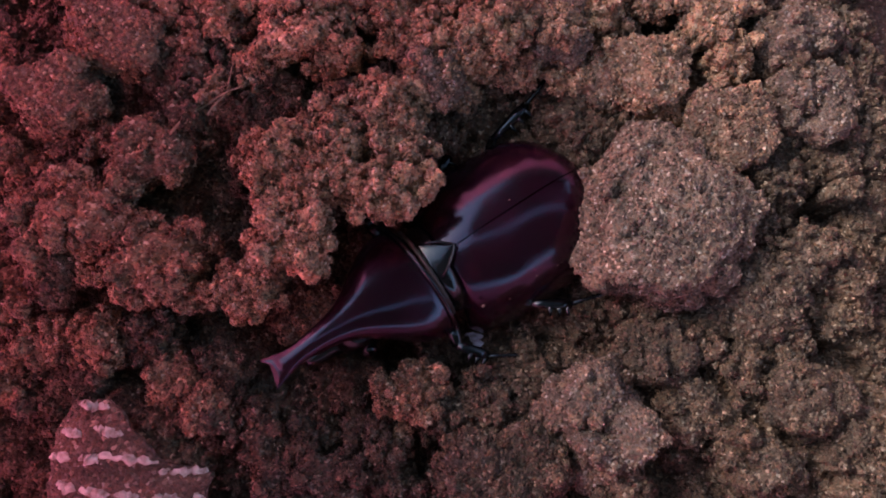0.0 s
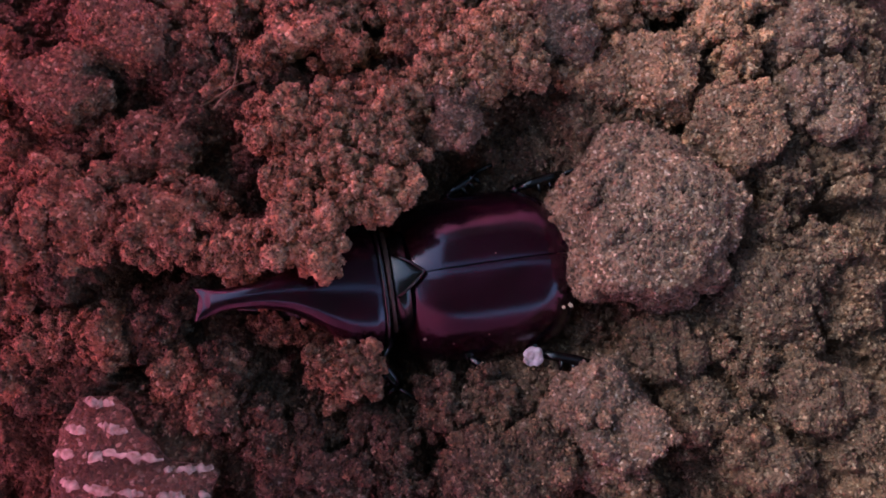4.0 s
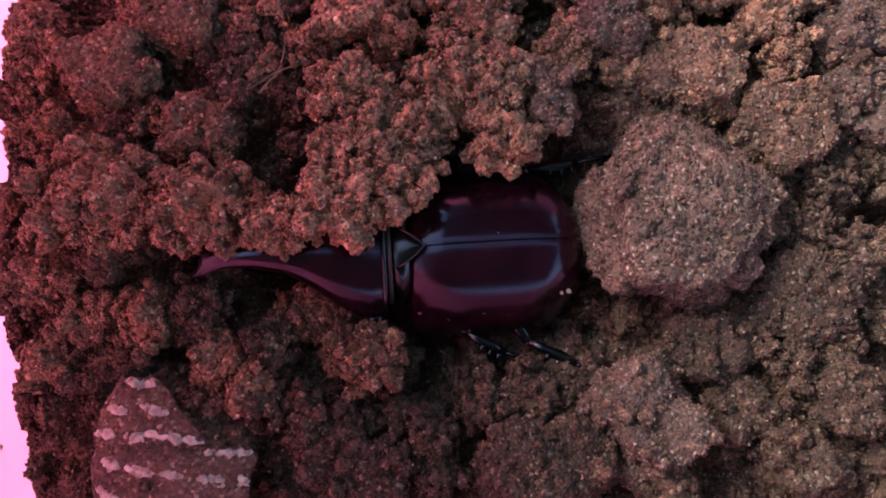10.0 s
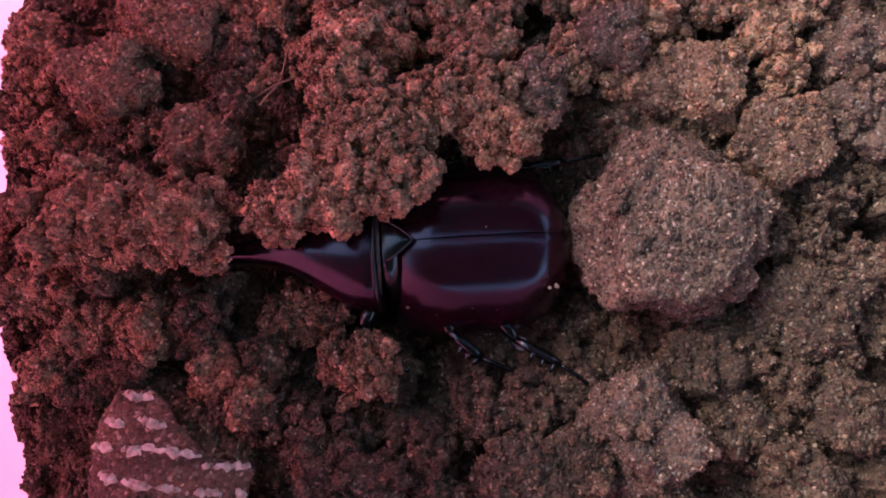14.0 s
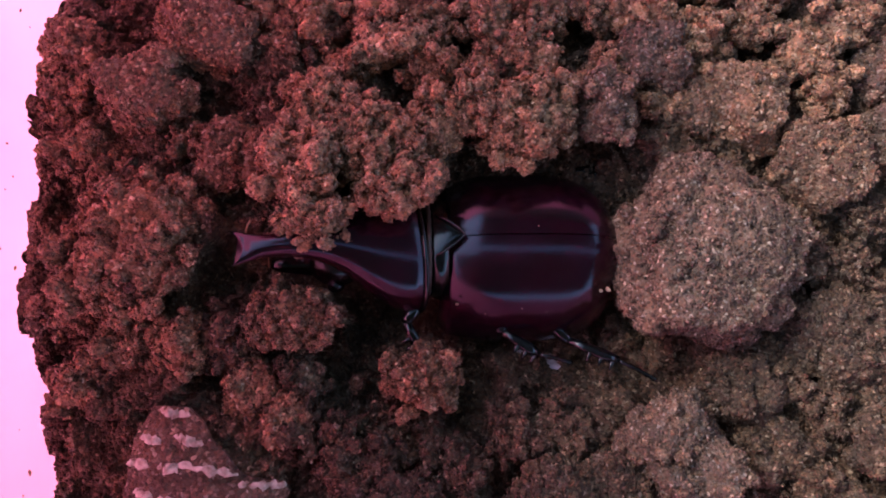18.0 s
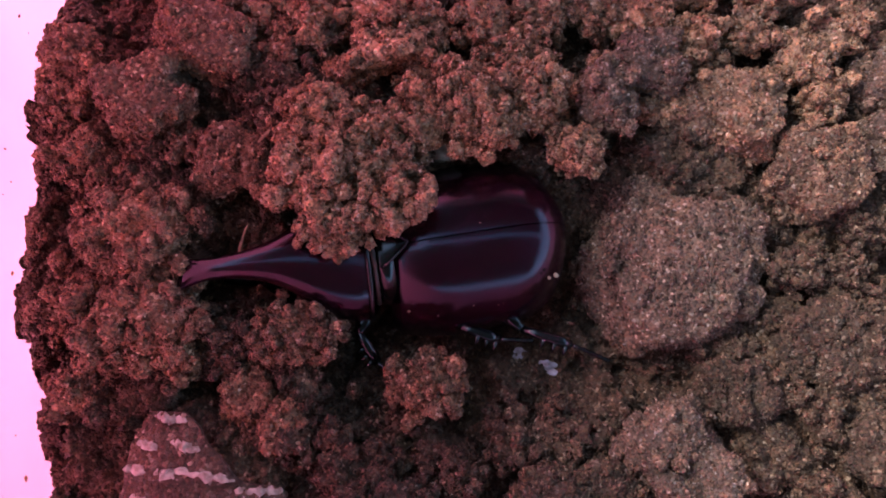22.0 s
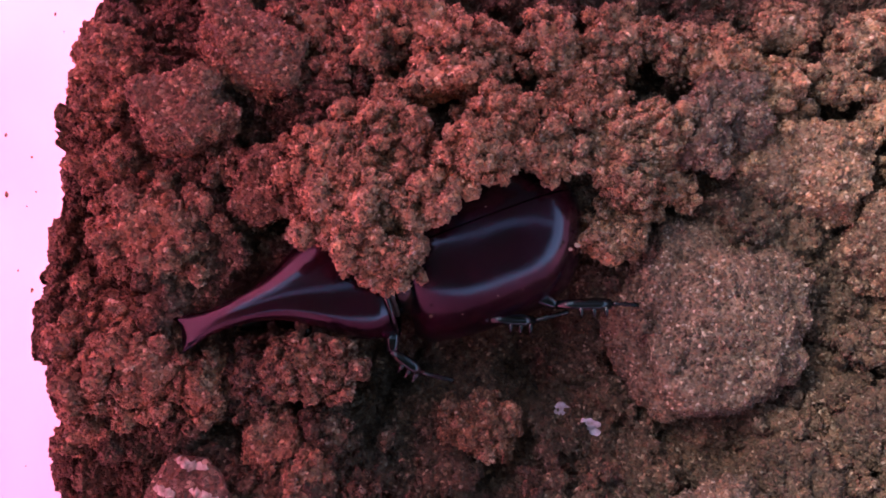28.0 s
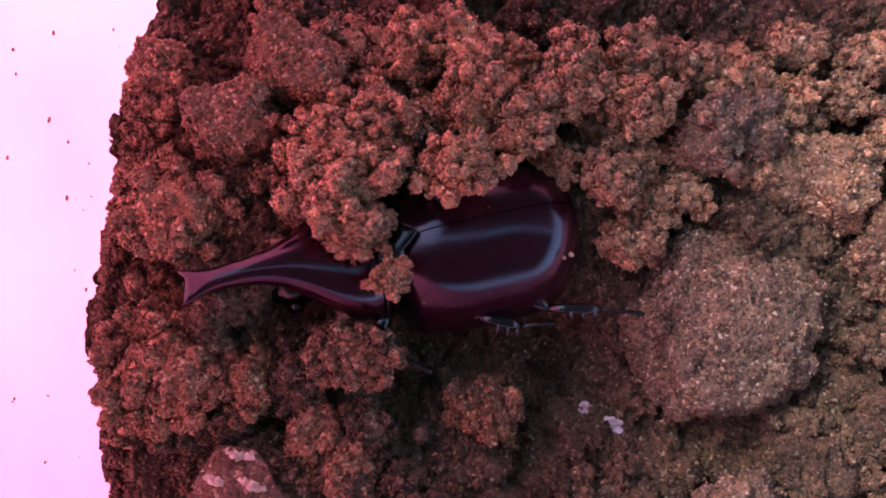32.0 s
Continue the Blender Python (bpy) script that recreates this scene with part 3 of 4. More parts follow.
# light balance put into soil colour: darker low and right, paler at top
for i, (x, y) in enumerate(LOOSE + LOOSE_LOW + LOOSE_FAR + LOOSE_TOP):
    r = spread.uniform(3.2, 4.6)
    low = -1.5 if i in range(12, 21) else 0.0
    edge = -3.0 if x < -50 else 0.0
    clod(x, y, -3.2 + low + edge, r * spread.uniform(0.9, 1.25), r * spread.uniform(0.8, 1.0), r * 0.85, 120 + i, -1, SOIL_DARK if low or (x > 20 and y < 14) else SOIL_PALE if y > 24 and x > -30 else None, spread.uniform(0, 180), 1.2,
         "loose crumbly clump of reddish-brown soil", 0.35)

# clods that the beetle shifts
BIG_CLOD = clod(37.2, 7.5, 0.0, 13.9, 13.3, 7.5, 35, 6, SOIL_BLOCK, 0, 0.8, "largest flat-topped compact grey-brown soil clod", 0.26, 2.6)
LOW_CLOD = clod(-10.9, -16.4, -2.5, 4.6, 3.8, 4.0, 32, 0)
LOW_B = clod(-18.0, -10.0, -9.0, 5.6, 3.9, 4.0, 36, 0)
LEFT_CLUMP = clod(-50.0, 5.0, 0.0, 8.0, 6.2, 5.0, 33, 0, None, -6, 1.3, "broad crumbly red-brown clump of soil", 0.3)
LEFT_CLUMP_B = clod(-34.0, 4.0, 0.0, 7.6, 5.4, 5.0, 34, 0, None, -6, 1.3, "broad crumbly red-brown clump of soil", 0.3)
NECK_CRUMB = clod(-18.0, 9.0, 2.0, 2.1, 2.4, 1.9, 62, -1, SOIL_PALE, 30, 1.2, "small crumb of soil that drops onto the beetle's neck", 0.35)
SLIPPED = [clod(20.0, 36.0, -2.0, 4.4, 3.8, 3.6, 64 + i, -1, SOIL_PALE, 50 * i, 1.2, "loose crumbly clump of soil slipped behind the beetle", 0.35) for i in range(3)]
HEAP = []
for i, (rx, ry, rz) in enumerate([(6.2, 5.2, 4.5), (7.2, 6.0, 5.0), (5.4, 4.4, 4.2), (6.2, 5.2, 4.5), (5.8, 5.0, 4.5), (4.6, 6.8, 4.4), (5.6, 5.2, 4.4), (5.4, 5.0, 4.4), (5.0, 4.4, 4.0)] + [(5.6, 5.0, 4.4)] * 7):
    grey = i == 5
    HEAP.append(clod(-12.0, 13.0, 1.5, rx * 0.8, ry * 0.78, rz * 0.9, 40 + i, 5 if grey else 0, SOIL_GREY if grey else SOIL_PALE, 40 * i, 1.0 if grey else 1.3,
                     "crumbly clump of soil heaped against the beetle", 0.25 if grey else 0.4))


# ---- soil flecks stuck to the tub's side ----
def build_flecks():
    vs, fs, at = [], [], 0
    for i in range(38):
        a = radians(rng.uniform(168, 203))
        z = rng.uniform(-6, 24)
        r = rng.uniform(0.08, 0.26)
        shape, faces = SPECKS[i % 8]
        d = tub_radius(z) - 0.1
        vs.append(shape * (r, r * rng.uniform(0.8, 2.0), r) + (TUB_X + d * math.cos(a), TUB_Y + d * math.sin(a), z))
        fs.append(faces + at)
        at += len(shape)
    ob = new("soil_flecks", mesh_from("soil_flecks", np.concatenate(vs), np.concatenate(fs), SOIL, False))
    tagged(ob, "tiny dark soil flecks stuck to the pink plastic side", "soil", kind="stuff")


build_flecks()


# ---- the shell fragment ----
def shell_edge(v):
    """Left and right edge of the fragment, from its top (0) to its foot (1)."""
    left = np.interp(v, (0, 0.1, 0.25, 0.5, 0.7, 1), (-7.2, -8.4, -9.6, -10.0, -10.4, -8.3))
    right = np.interp(v, (0, 0.1, 0.22, 0.36, 0.47, 0.52, 0.57, 0.68, 0.85, 1), (-2.6, -0.6, 0.9, 3.6, 5.2, 10.4, 11.6, 10.6, 10.4, 9.0))
    return left, right


def shell_point(u, v):
    left, right = shell_edge(v)
    x = left + (right - left) * u
    y = 9.6 - 19.2 * v
    z = 2.6 - 0.022 * (x + 1.0) ** 2 - 0.014 * y * y + 0.35 * math.cos(v * 31.4) + 0.35 * noise.noise((x * 0.7, y * 0.7, 0)) + 0.3 * noise.noise((x * 2.1, y * 2.1, 4))
    return x, y, z


def build_shell():
    shell = tagged(new("shell_fragment"), "broken ribbed sea shell with dirty white ribs lying on the soil", "shell")
    n, k = 60, 60
    verts, faces = [shell_point(i / (n - 1), j / (k - 1)) for i in range(n) for j in range(k)], []
    m = len(verts)
    verts += [(x, y, z - 1.6) for x, y, z in verts]
    for i in range(n - 1):
        for j in range(k - 1):
            a = i * k + j
            faces.append((a, a + 1, a + k + 1, a + k))
            faces.append((m + a, m + a + k, m + a + k + 1, m + a + 1))
    edge = [i * k for i in range(n)] + [(n - 1) * k + j for j in range(1, k)] + [i * k + k - 1 for i in range(n - 2, -1, -1)] + [j for j in range(k - 2, 0, -1)]
    for a, b in zip(edge, edge[1:] + edge[:1]):
        faces.append((a, b, m + b, m + a))
    piece("body", mesh_from("body", verts, faces, SHELL_DIRT), shell)
    ribs = [(0.03, 0.05, 0.25, 0.9), (0.21, 0.24, 0.08, 0.36), (0.20, 0.25, 0.55, 0.85), (0.39, 0.40, 0.0, 0.2), (0.40, 0.42, 0.3, 0.48), (0.385, 0.45, 0.5, 0.98), (0.53, 0.54, 0.72, 0.99),
            (0.58, 0.62, 0.08, 0.2), (0.62, 0.66, 0.24, 0.42), (0.655, 0.68, 0.46, 0.6), (0.70, 0.72, 0.68, 0.84), (0.70, 0.76, 0.93, 0.99), (0.77, 0.86, 0.04, 0.2), (0.87, 0.91, 0.22, 0.55), (0.93, 0.95, 0.6, 0.9)]
    for row, (v0, v1, u0, u1) in enumerate(ribs):
        pts, rad = [], []
        for s in range(13):
            f = s / 12
            x, y, z = shell_point(u0 + (u1 - u0) * f, v0 + (v1 - v0) * f)
            pts.append((x, y + 0.18 * math.sin(s * 1.7 + row), z - 0.12 + 0.22 * noise.noise((s * 0.7, row * 2.0, 7))))
            rad.append(0.95 * (0.35 + 0.65 * math.sin(math.pi * (s + 0.7) / 13.4) ** 0.6) * (0.65 + 0.55 * noise.noise((s * 0.9, row * 3.1, 0)) + 0.2 * math.sin(s * 2.3 + row)))
        piece("rib", mesh_from("rib", *lathe_tube(pts, rad, 10, 0.9), SHELL_RIB), shell, "worn dirty white rib")
    shell.matrix_basis = pose(-37.4 * MM, -28.4 * MM, -0.3 * MM, 0, 0, 0)
    return shell


build_shell()


# ---- the pebble ----
PEBBLE_THING = new("pebble", mesh_from("pebble", *clod_shape(3.4, 2.7, 2.2, 51, 4, 0.12, 0.12, 2.2), PEBBLE))
tagged(PEBBLE_THING, "small rounded pale olive pebble among the crumbs", "pebble")
PEBBLE_THING.matrix_basis = pose(-17 * MM, 17 * MM, 2 * MM)


# ---- pale flakes in the hollow, and a few rootlets ----
def flake(x, y, z, rx, ry, turn, seed):
    v, f = clod_shape(rx, ry, 0.6, seed, 3, 0.5, 0.45, 2.0)
    ob = new("pale_flake", mesh_from("pale_flake", v, f, PALE))
    ob.matrix_basis = pose(x * MM, y * MM, z * MM, 8, -6, turn)
    return tagged(ob, "small pale lavender-white flake in the dug hollow", "flake", "pale flakes")


FLAKE = flake(20.2, -15.2, -7.0, 1.6, 1.8, 20, 71)
flake(14.0, -11.1, bed_z(14.0, -11.1) + 0.4, 2.0, 1.1, -24, 72)
flake(9.2, -9.1, bed_z(9.2, -9.1) + 0.4, 1.4, 1.1, 10, 73)


def rootlet(x0, y0, x1, y1, bend, z, r):
    pts = []
    for i in range(13):
        s = i / 12
        x, y = x0 + (x1 - x0) * s - (y1 - y0) * bend * math.sin(s * 3.1), y0 + (y1 - y0) * s + (x1 - x0) * bend * math.sin(s * 3.1)
        pts.append((x, y, z + 0.5 * math.sin(s * 9)))
    ob = new("rootlet", mesh_from("rootlet", *lathe_tube(pts, [r * (1 - 0.6 * i / 12) for i in range(13)], 7), ROOT))
    return tagged(ob, "thin brown rootlet lying in the crumbs", "root", "rootlets")


rootlet(-33.0, 20.0, -22.5, 27.5, 0.08, 0.4, 0.28)
rootlet(-27.5, 23.0, -24.0, 31.0, -0.1, 0.8, 0.2)
rootlet(-34.5, 3.0, -33.6, 8.0, 0.1, -1.0, 0.35)


# ---- the beetle: heading along -x, origin on the seam between the wing cases ----
def shell_dome(x0, x1, half, height, y0, y1, outline, n=48, k=28, side=1):
    """Half a domed wing case between y0 and y1 of its half width, with a rolled rim."""
    verts, faces = [], []
    for i in range(n):
        u = i / (n - 1)
        x = x0 + (x1 - x0) * u
        b = half * outline(u)
        for j in range(k):
            v = y0 + (y1 - y0) * j / (k - 1)
            a = v * math.pi * 0.60
            y = b * math.sin(min(a, math.pi * 0.5)) if a < math.pi * 0.5 else b * (1 - 0.10 * (a - math.pi * 0.5) / 0.314)
            flat = math.cos(a)
            z = height * (math.copysign(abs(flat) ** 0.96, flat) - 1) * (0.55 + 0.45 * outline(u))
            z -= (1 - outline(u) ** 0.9) * height * 0.75
            # the front slopes down to the shield plate, and the inner edge is rounded off at the seam
            z -= 1.0 * max(0.0, (5.0 - x) / 7.5) ** 2 + 0.05 * math.exp(-(y / 0.4) ** 2)
            verts.append((x, side * y, z))
    for i in range(n - 1):
        for j in range(k - 1):
            a = i * k + j
            faces.append((a, a + k, a + k + 1, a + 1) if side > 0 else (a, a + 1, a + k + 1, a + k))
    return verts, faces


def wing_outline(u):
    front = 0.86 + 0.14 * math.sin(min(u / 0.38, 1) * math.pi / 2) - 0.12 * max(0, 1 - u / 0.05)
    rear = max(0.0, 1 - max(0, (u - 0.50) / 0.50) ** 3.2) ** 0.5
    return max(front * rear, 0.02)


def build_beetle():
    beetle = tagged(new("rhinoceros_beetle"), "glossy dark maroon rhinoceros beetle digging in the soil", "beetle")
    for name, side in (("left_wing_case", 1), ("right_wing_case", -1)):
        v, f = shell_dome(-2.5, 26.8, 13.6, 12.8, 0.004, 1.0, wing_outline, 64, 36, side)
        v = [(x, y, z + 0.0) for x, y, z in v]
        piece(name, mesh_from(name, v, f, CHITIN), beetle)
    # dark body under the wing cases, which also fills the seam
    v, f = ball(4)
    body = np.stack([12.0 + v[:, 0] * 14.5, v[:, 1] * 11.2, -8.6 + v[:, 2] * 7.6 * np.sqrt(np.clip(1 - v[:, 0] ** 2 * 0.3, 0, 1))], 1)
    piece("abdomen", mesh_from("abdomen", body, f, CHITIN_DARK), beetle)
    # shield plate at the seam's front
    sv, sf = [], []
    for i in range(12):
        u = i / 11
        for j in range(11):
            w = (j / 10 - 0.5) * 2
            sv.append((-3.6 + 4.4 * u, w * 3.0 * (1 - u ** 1.6) + 0.0, 0.16 - 1.3 * (1 - u) ** 2 * 0.6 - 0.35 * w * w))
    for i in range(11):
        for j in range(10):
            a = i * 11 + j
            sf.append((a, a + 11, a + 12, a + 1))
    piece("shield_plate", mesh_from("shield_plate", sv, sf, CHITIN_DARK), beetle, "small glossy black triangular plate")
    rim = [(-3.4, 3.1, -0.75), (-2.2, 2.5, -0.2), (-0.9, 1.6, 0.12), (0.4, 0.5, 0.2), (0.8, 0.0, 0.2), (0.4, -0.5, 0.2), (-0.9, -1.6, 0.12), (-2.2, -2.5, -0.2), (-3.4, -3.1, -0.75)]
    piece("plate_edge", mesh_from("plate_edge", *lathe_tube(rim, [0.2] * 9, 8), CHITIN_DARK), beetle, "raised shining edge of the shield plate")
    nv, nf = lathe_tube([(-8.5, 0, -8.0), (-6.0, 0, -7.8), (-4.2, 0, -7.8), (-3.6, 0, -7.6), (-1.5, 0, -7.6)], [6.4, 6.6, 6.7, 7.4, 8.2], 28, 0.85)
    neck = piece("neck_collar", mesh_from("neck_collar", nv, nf, CHITIN_DARK), beetle, "glossy black collar behind the thorax")
    fringe = [(-4.3, 8.0 * math.cos(a), -7.7 + 6.75 * math.sin(a)) for a in (math.pi * (0.1 + 0.8 * s / 24) for s in range(25))]
    piece("fringe", mesh_from("fringe", *lathe_tube(fringe, [0.3 + 0.12 * (s % 2) for s in range(25)], 7), BRISTLE), neck, "thin brown hairy fringe")
    grit = np.random.default_rng(5)
    for x, y, r in ((22.1, -7.9, 0.42), (21.1, -8.1, 0.27), (9.4, -10.2, 0.15), (13.2, -10.6, 0.14), (14.0, -10.5, 0.12), (-0.3, -9.6, 0.24), (4.0, -10.8, 0.13), (11.8, 1.2, 0.12)):
        v, f = SPECKS[grit.integers(8)]
        dome = 12.8 * (math.sqrt(max(0.05, 1 - (y / 13.5) ** 2)) - 1)
        piece("soil_grain", mesh_from("soil_grain", v * r + (x, y, dome + 0.1), f, PEBBLE, False), beetle, "pale grain stuck to the wing case")
    # thorax that narrows into the long forked horn; origin at its rear
    thorax = build_thorax(beetle)
    legs = build_legs(beetle)
    return beetle, thorax, legs


def build_thorax(beetle):
    n, k = 80, 36
    verts, faces = [], []
    along = (0.6, 0, -3, -6, -9, -12, -15, -18, -21, -25, -27.5, -29.4)
    halves = (9.3, 9.7, 9.5, 8.4, 6.6, 4.6, 3.0, 2.2, 1.75, 1.5, 1.9, 2.7)
    talls = (6.0, 6.3, 6.2, 5.5, 4.5, 3.4, 2.5, 2.0, 1.6, 1.2, 0.95, 0.7)
    mids = (-6.6, -6.5, -6.0, -5.1, -3.9, -2.7, -1.8, -1.3, -1.1, -1.4, -1.8, -2.1)
    for i in range(n):
        u = i / (n - 1)
        x = 0.6 - 30.0 * u
        spread = (-1.2, -0.6, 0, 0.6, 1.2)
        half, tall, mid = (sum(np.interp(-(x + d), [-a for a in along], row) for d in spread) / 5 for row in (halves, talls, mids))
        for j in range(k):
            a = 2 * math.pi * j / k
            c, s = math.cos(a), math.sin(a)
            y = half * math.copysign(abs(c) ** 0.92, c)
            z = mid + tall * math.copysign(abs(s) ** 0.95, s)
            fork = max(0, (u - 0.93) / 0.07)
            verts.append(((x - 1.6 * fork * abs(c) ** 2 + 0.8 * fork) * 0.885, y, z))
    for i in range(n - 1):
        for j in range(k):
            b = (j + 1) % k
            faces.append((i * k + j, i * k + b, (i + 1) * k + b, (i + 1) * k + j))
    faces.append(tuple(range(k))[::-1])
    faces.append(tuple((n - 1) * k + j for j in range(k)))
    thorax = piece("thorax", mesh_from("thorax", verts, faces, CHITIN), beetle, "glossy maroon thorax drawn out into a long horn")
    hv, hf = ball(3)
    head = np.stack([-11.0 + hv[:, 0] * 4.4, hv[:, 1] * 4.0, -10.4 + hv[:, 2] * 3.2], 1)
    piece("head", mesh_from("head", head, hf, CHITIN_DARK), thorax)
    pts = [(-13.5, 0, -11.0), (-16.0, 0, -11.6), (-18.5, 0, -11.4), (-20.5, 0, -10.6)]
    piece("head_horn", mesh_from("head_horn", *lathe_tube(pts, [2.2, 1.6, 1.2, 0.7], 12), CHITIN_DARK), thorax)
    ring = []
    for j in range(33):
        a = math.pi * (-0.12 + 1.24 * j / 32)
        ring.append((0.3, 9.6 * math.cos(a), -6.5 + 6.3 * math.copysign(abs(math.sin(a)) ** 0.85, math.sin(a))))
    piece("rear_rim", mesh_from("rear_rim", *lathe_tube(ring, [0.38] * 33, 8), CHITIN_DARK), thorax, "raised glossy black rim")
    for s in (1, -1):
        eye = np.stack([-11.5 + hv[:, 0] * 1.3, s * 4.0 + hv[:, 1] * 1.1, -10.2 + hv[:, 2] * 1.2], 1)
        piece("eye", mesh_from("eye", eye, hf, CHITIN_DARK), thorax)
    return thorax


def build_leg(beetle, hip, knee, ankle, toe, name):
    leg = piece(name, mesh_from(name, *lathe_tube([hip, [(h * 0.5 + k * 0.5) for h, k in zip(hip, knee)], knee], [1.2, 1.35, 0.8], 10, 0.8), CHITIN_DARK), beetle)
    leg_shin = [tuple(k + (a - k) * s for k, a in zip(knee, ankle)) for s in (0, 0.35, 0.7, 1)]
    piece("shin", mesh_from("shin", *lathe_tube(leg_shin, [0.6, 0.75, 0.95, 0.7], 10, 0.7), CHITIN_DARK), leg)
    for s in (0.45, 0.68, 0.9):
        b = Vector(knee).lerp(Vector(ankle), s)
        side = (Vector(ankle) - Vector(knee)).cross(Vector((0, 0, 1))).normalized()
        piece("spine", mesh_from("spine", *lathe_tube([b, b + side * 1.2, b + side * 2.0], [0.5, 0.35, 0.08], 6), CHITIN_DARK), leg)
    foot, rad = [], []
    for i in range(11):
        p = Vector(ankle).lerp(Vector(toe), i / 10)
        foot.append((p.x, p.y, p.z + 0.5 * math.sin(i / 10 * math.pi)))
        rad.append(0.42 if i % 2 else 0.28)
    piece("foot", mesh_from("foot", *lathe_tube(foot, rad, 8), CHITIN_DARK), leg, "thin jointed black foot")
    return leg


def build_legs(beetle):
    out = []
    for s, a in ((1, "left"), (-1, "right")):
        out.append(build_leg(beetle, (-4.5, s * 6.0, -9.5), (-7.5, s * 11.5, -7.0), (-5.0, s * 16.0, -9.0), (-1.5, s * 19.0, -9.5), a + "_front_leg"))
        out.append(build_leg(beetle, (5.0, s * 8.0, -11.0), (7.0, s * 13.0, -8.0), (12.5, s * 16.5, -9.0), (17.5, s * 18.0, -9.0), a + "_middle_leg"))
        out.append(build_leg(beetle, (13.0, s * 8.5, -11.0), (19.0, s * 12.5, -8.5), (27.0, s * 13.0, -8.0), (33.5, s * 14.0, -8.0), a + "_hind_leg"))
    return out


BEETLE, THORAX, LEGS = build_beetle()


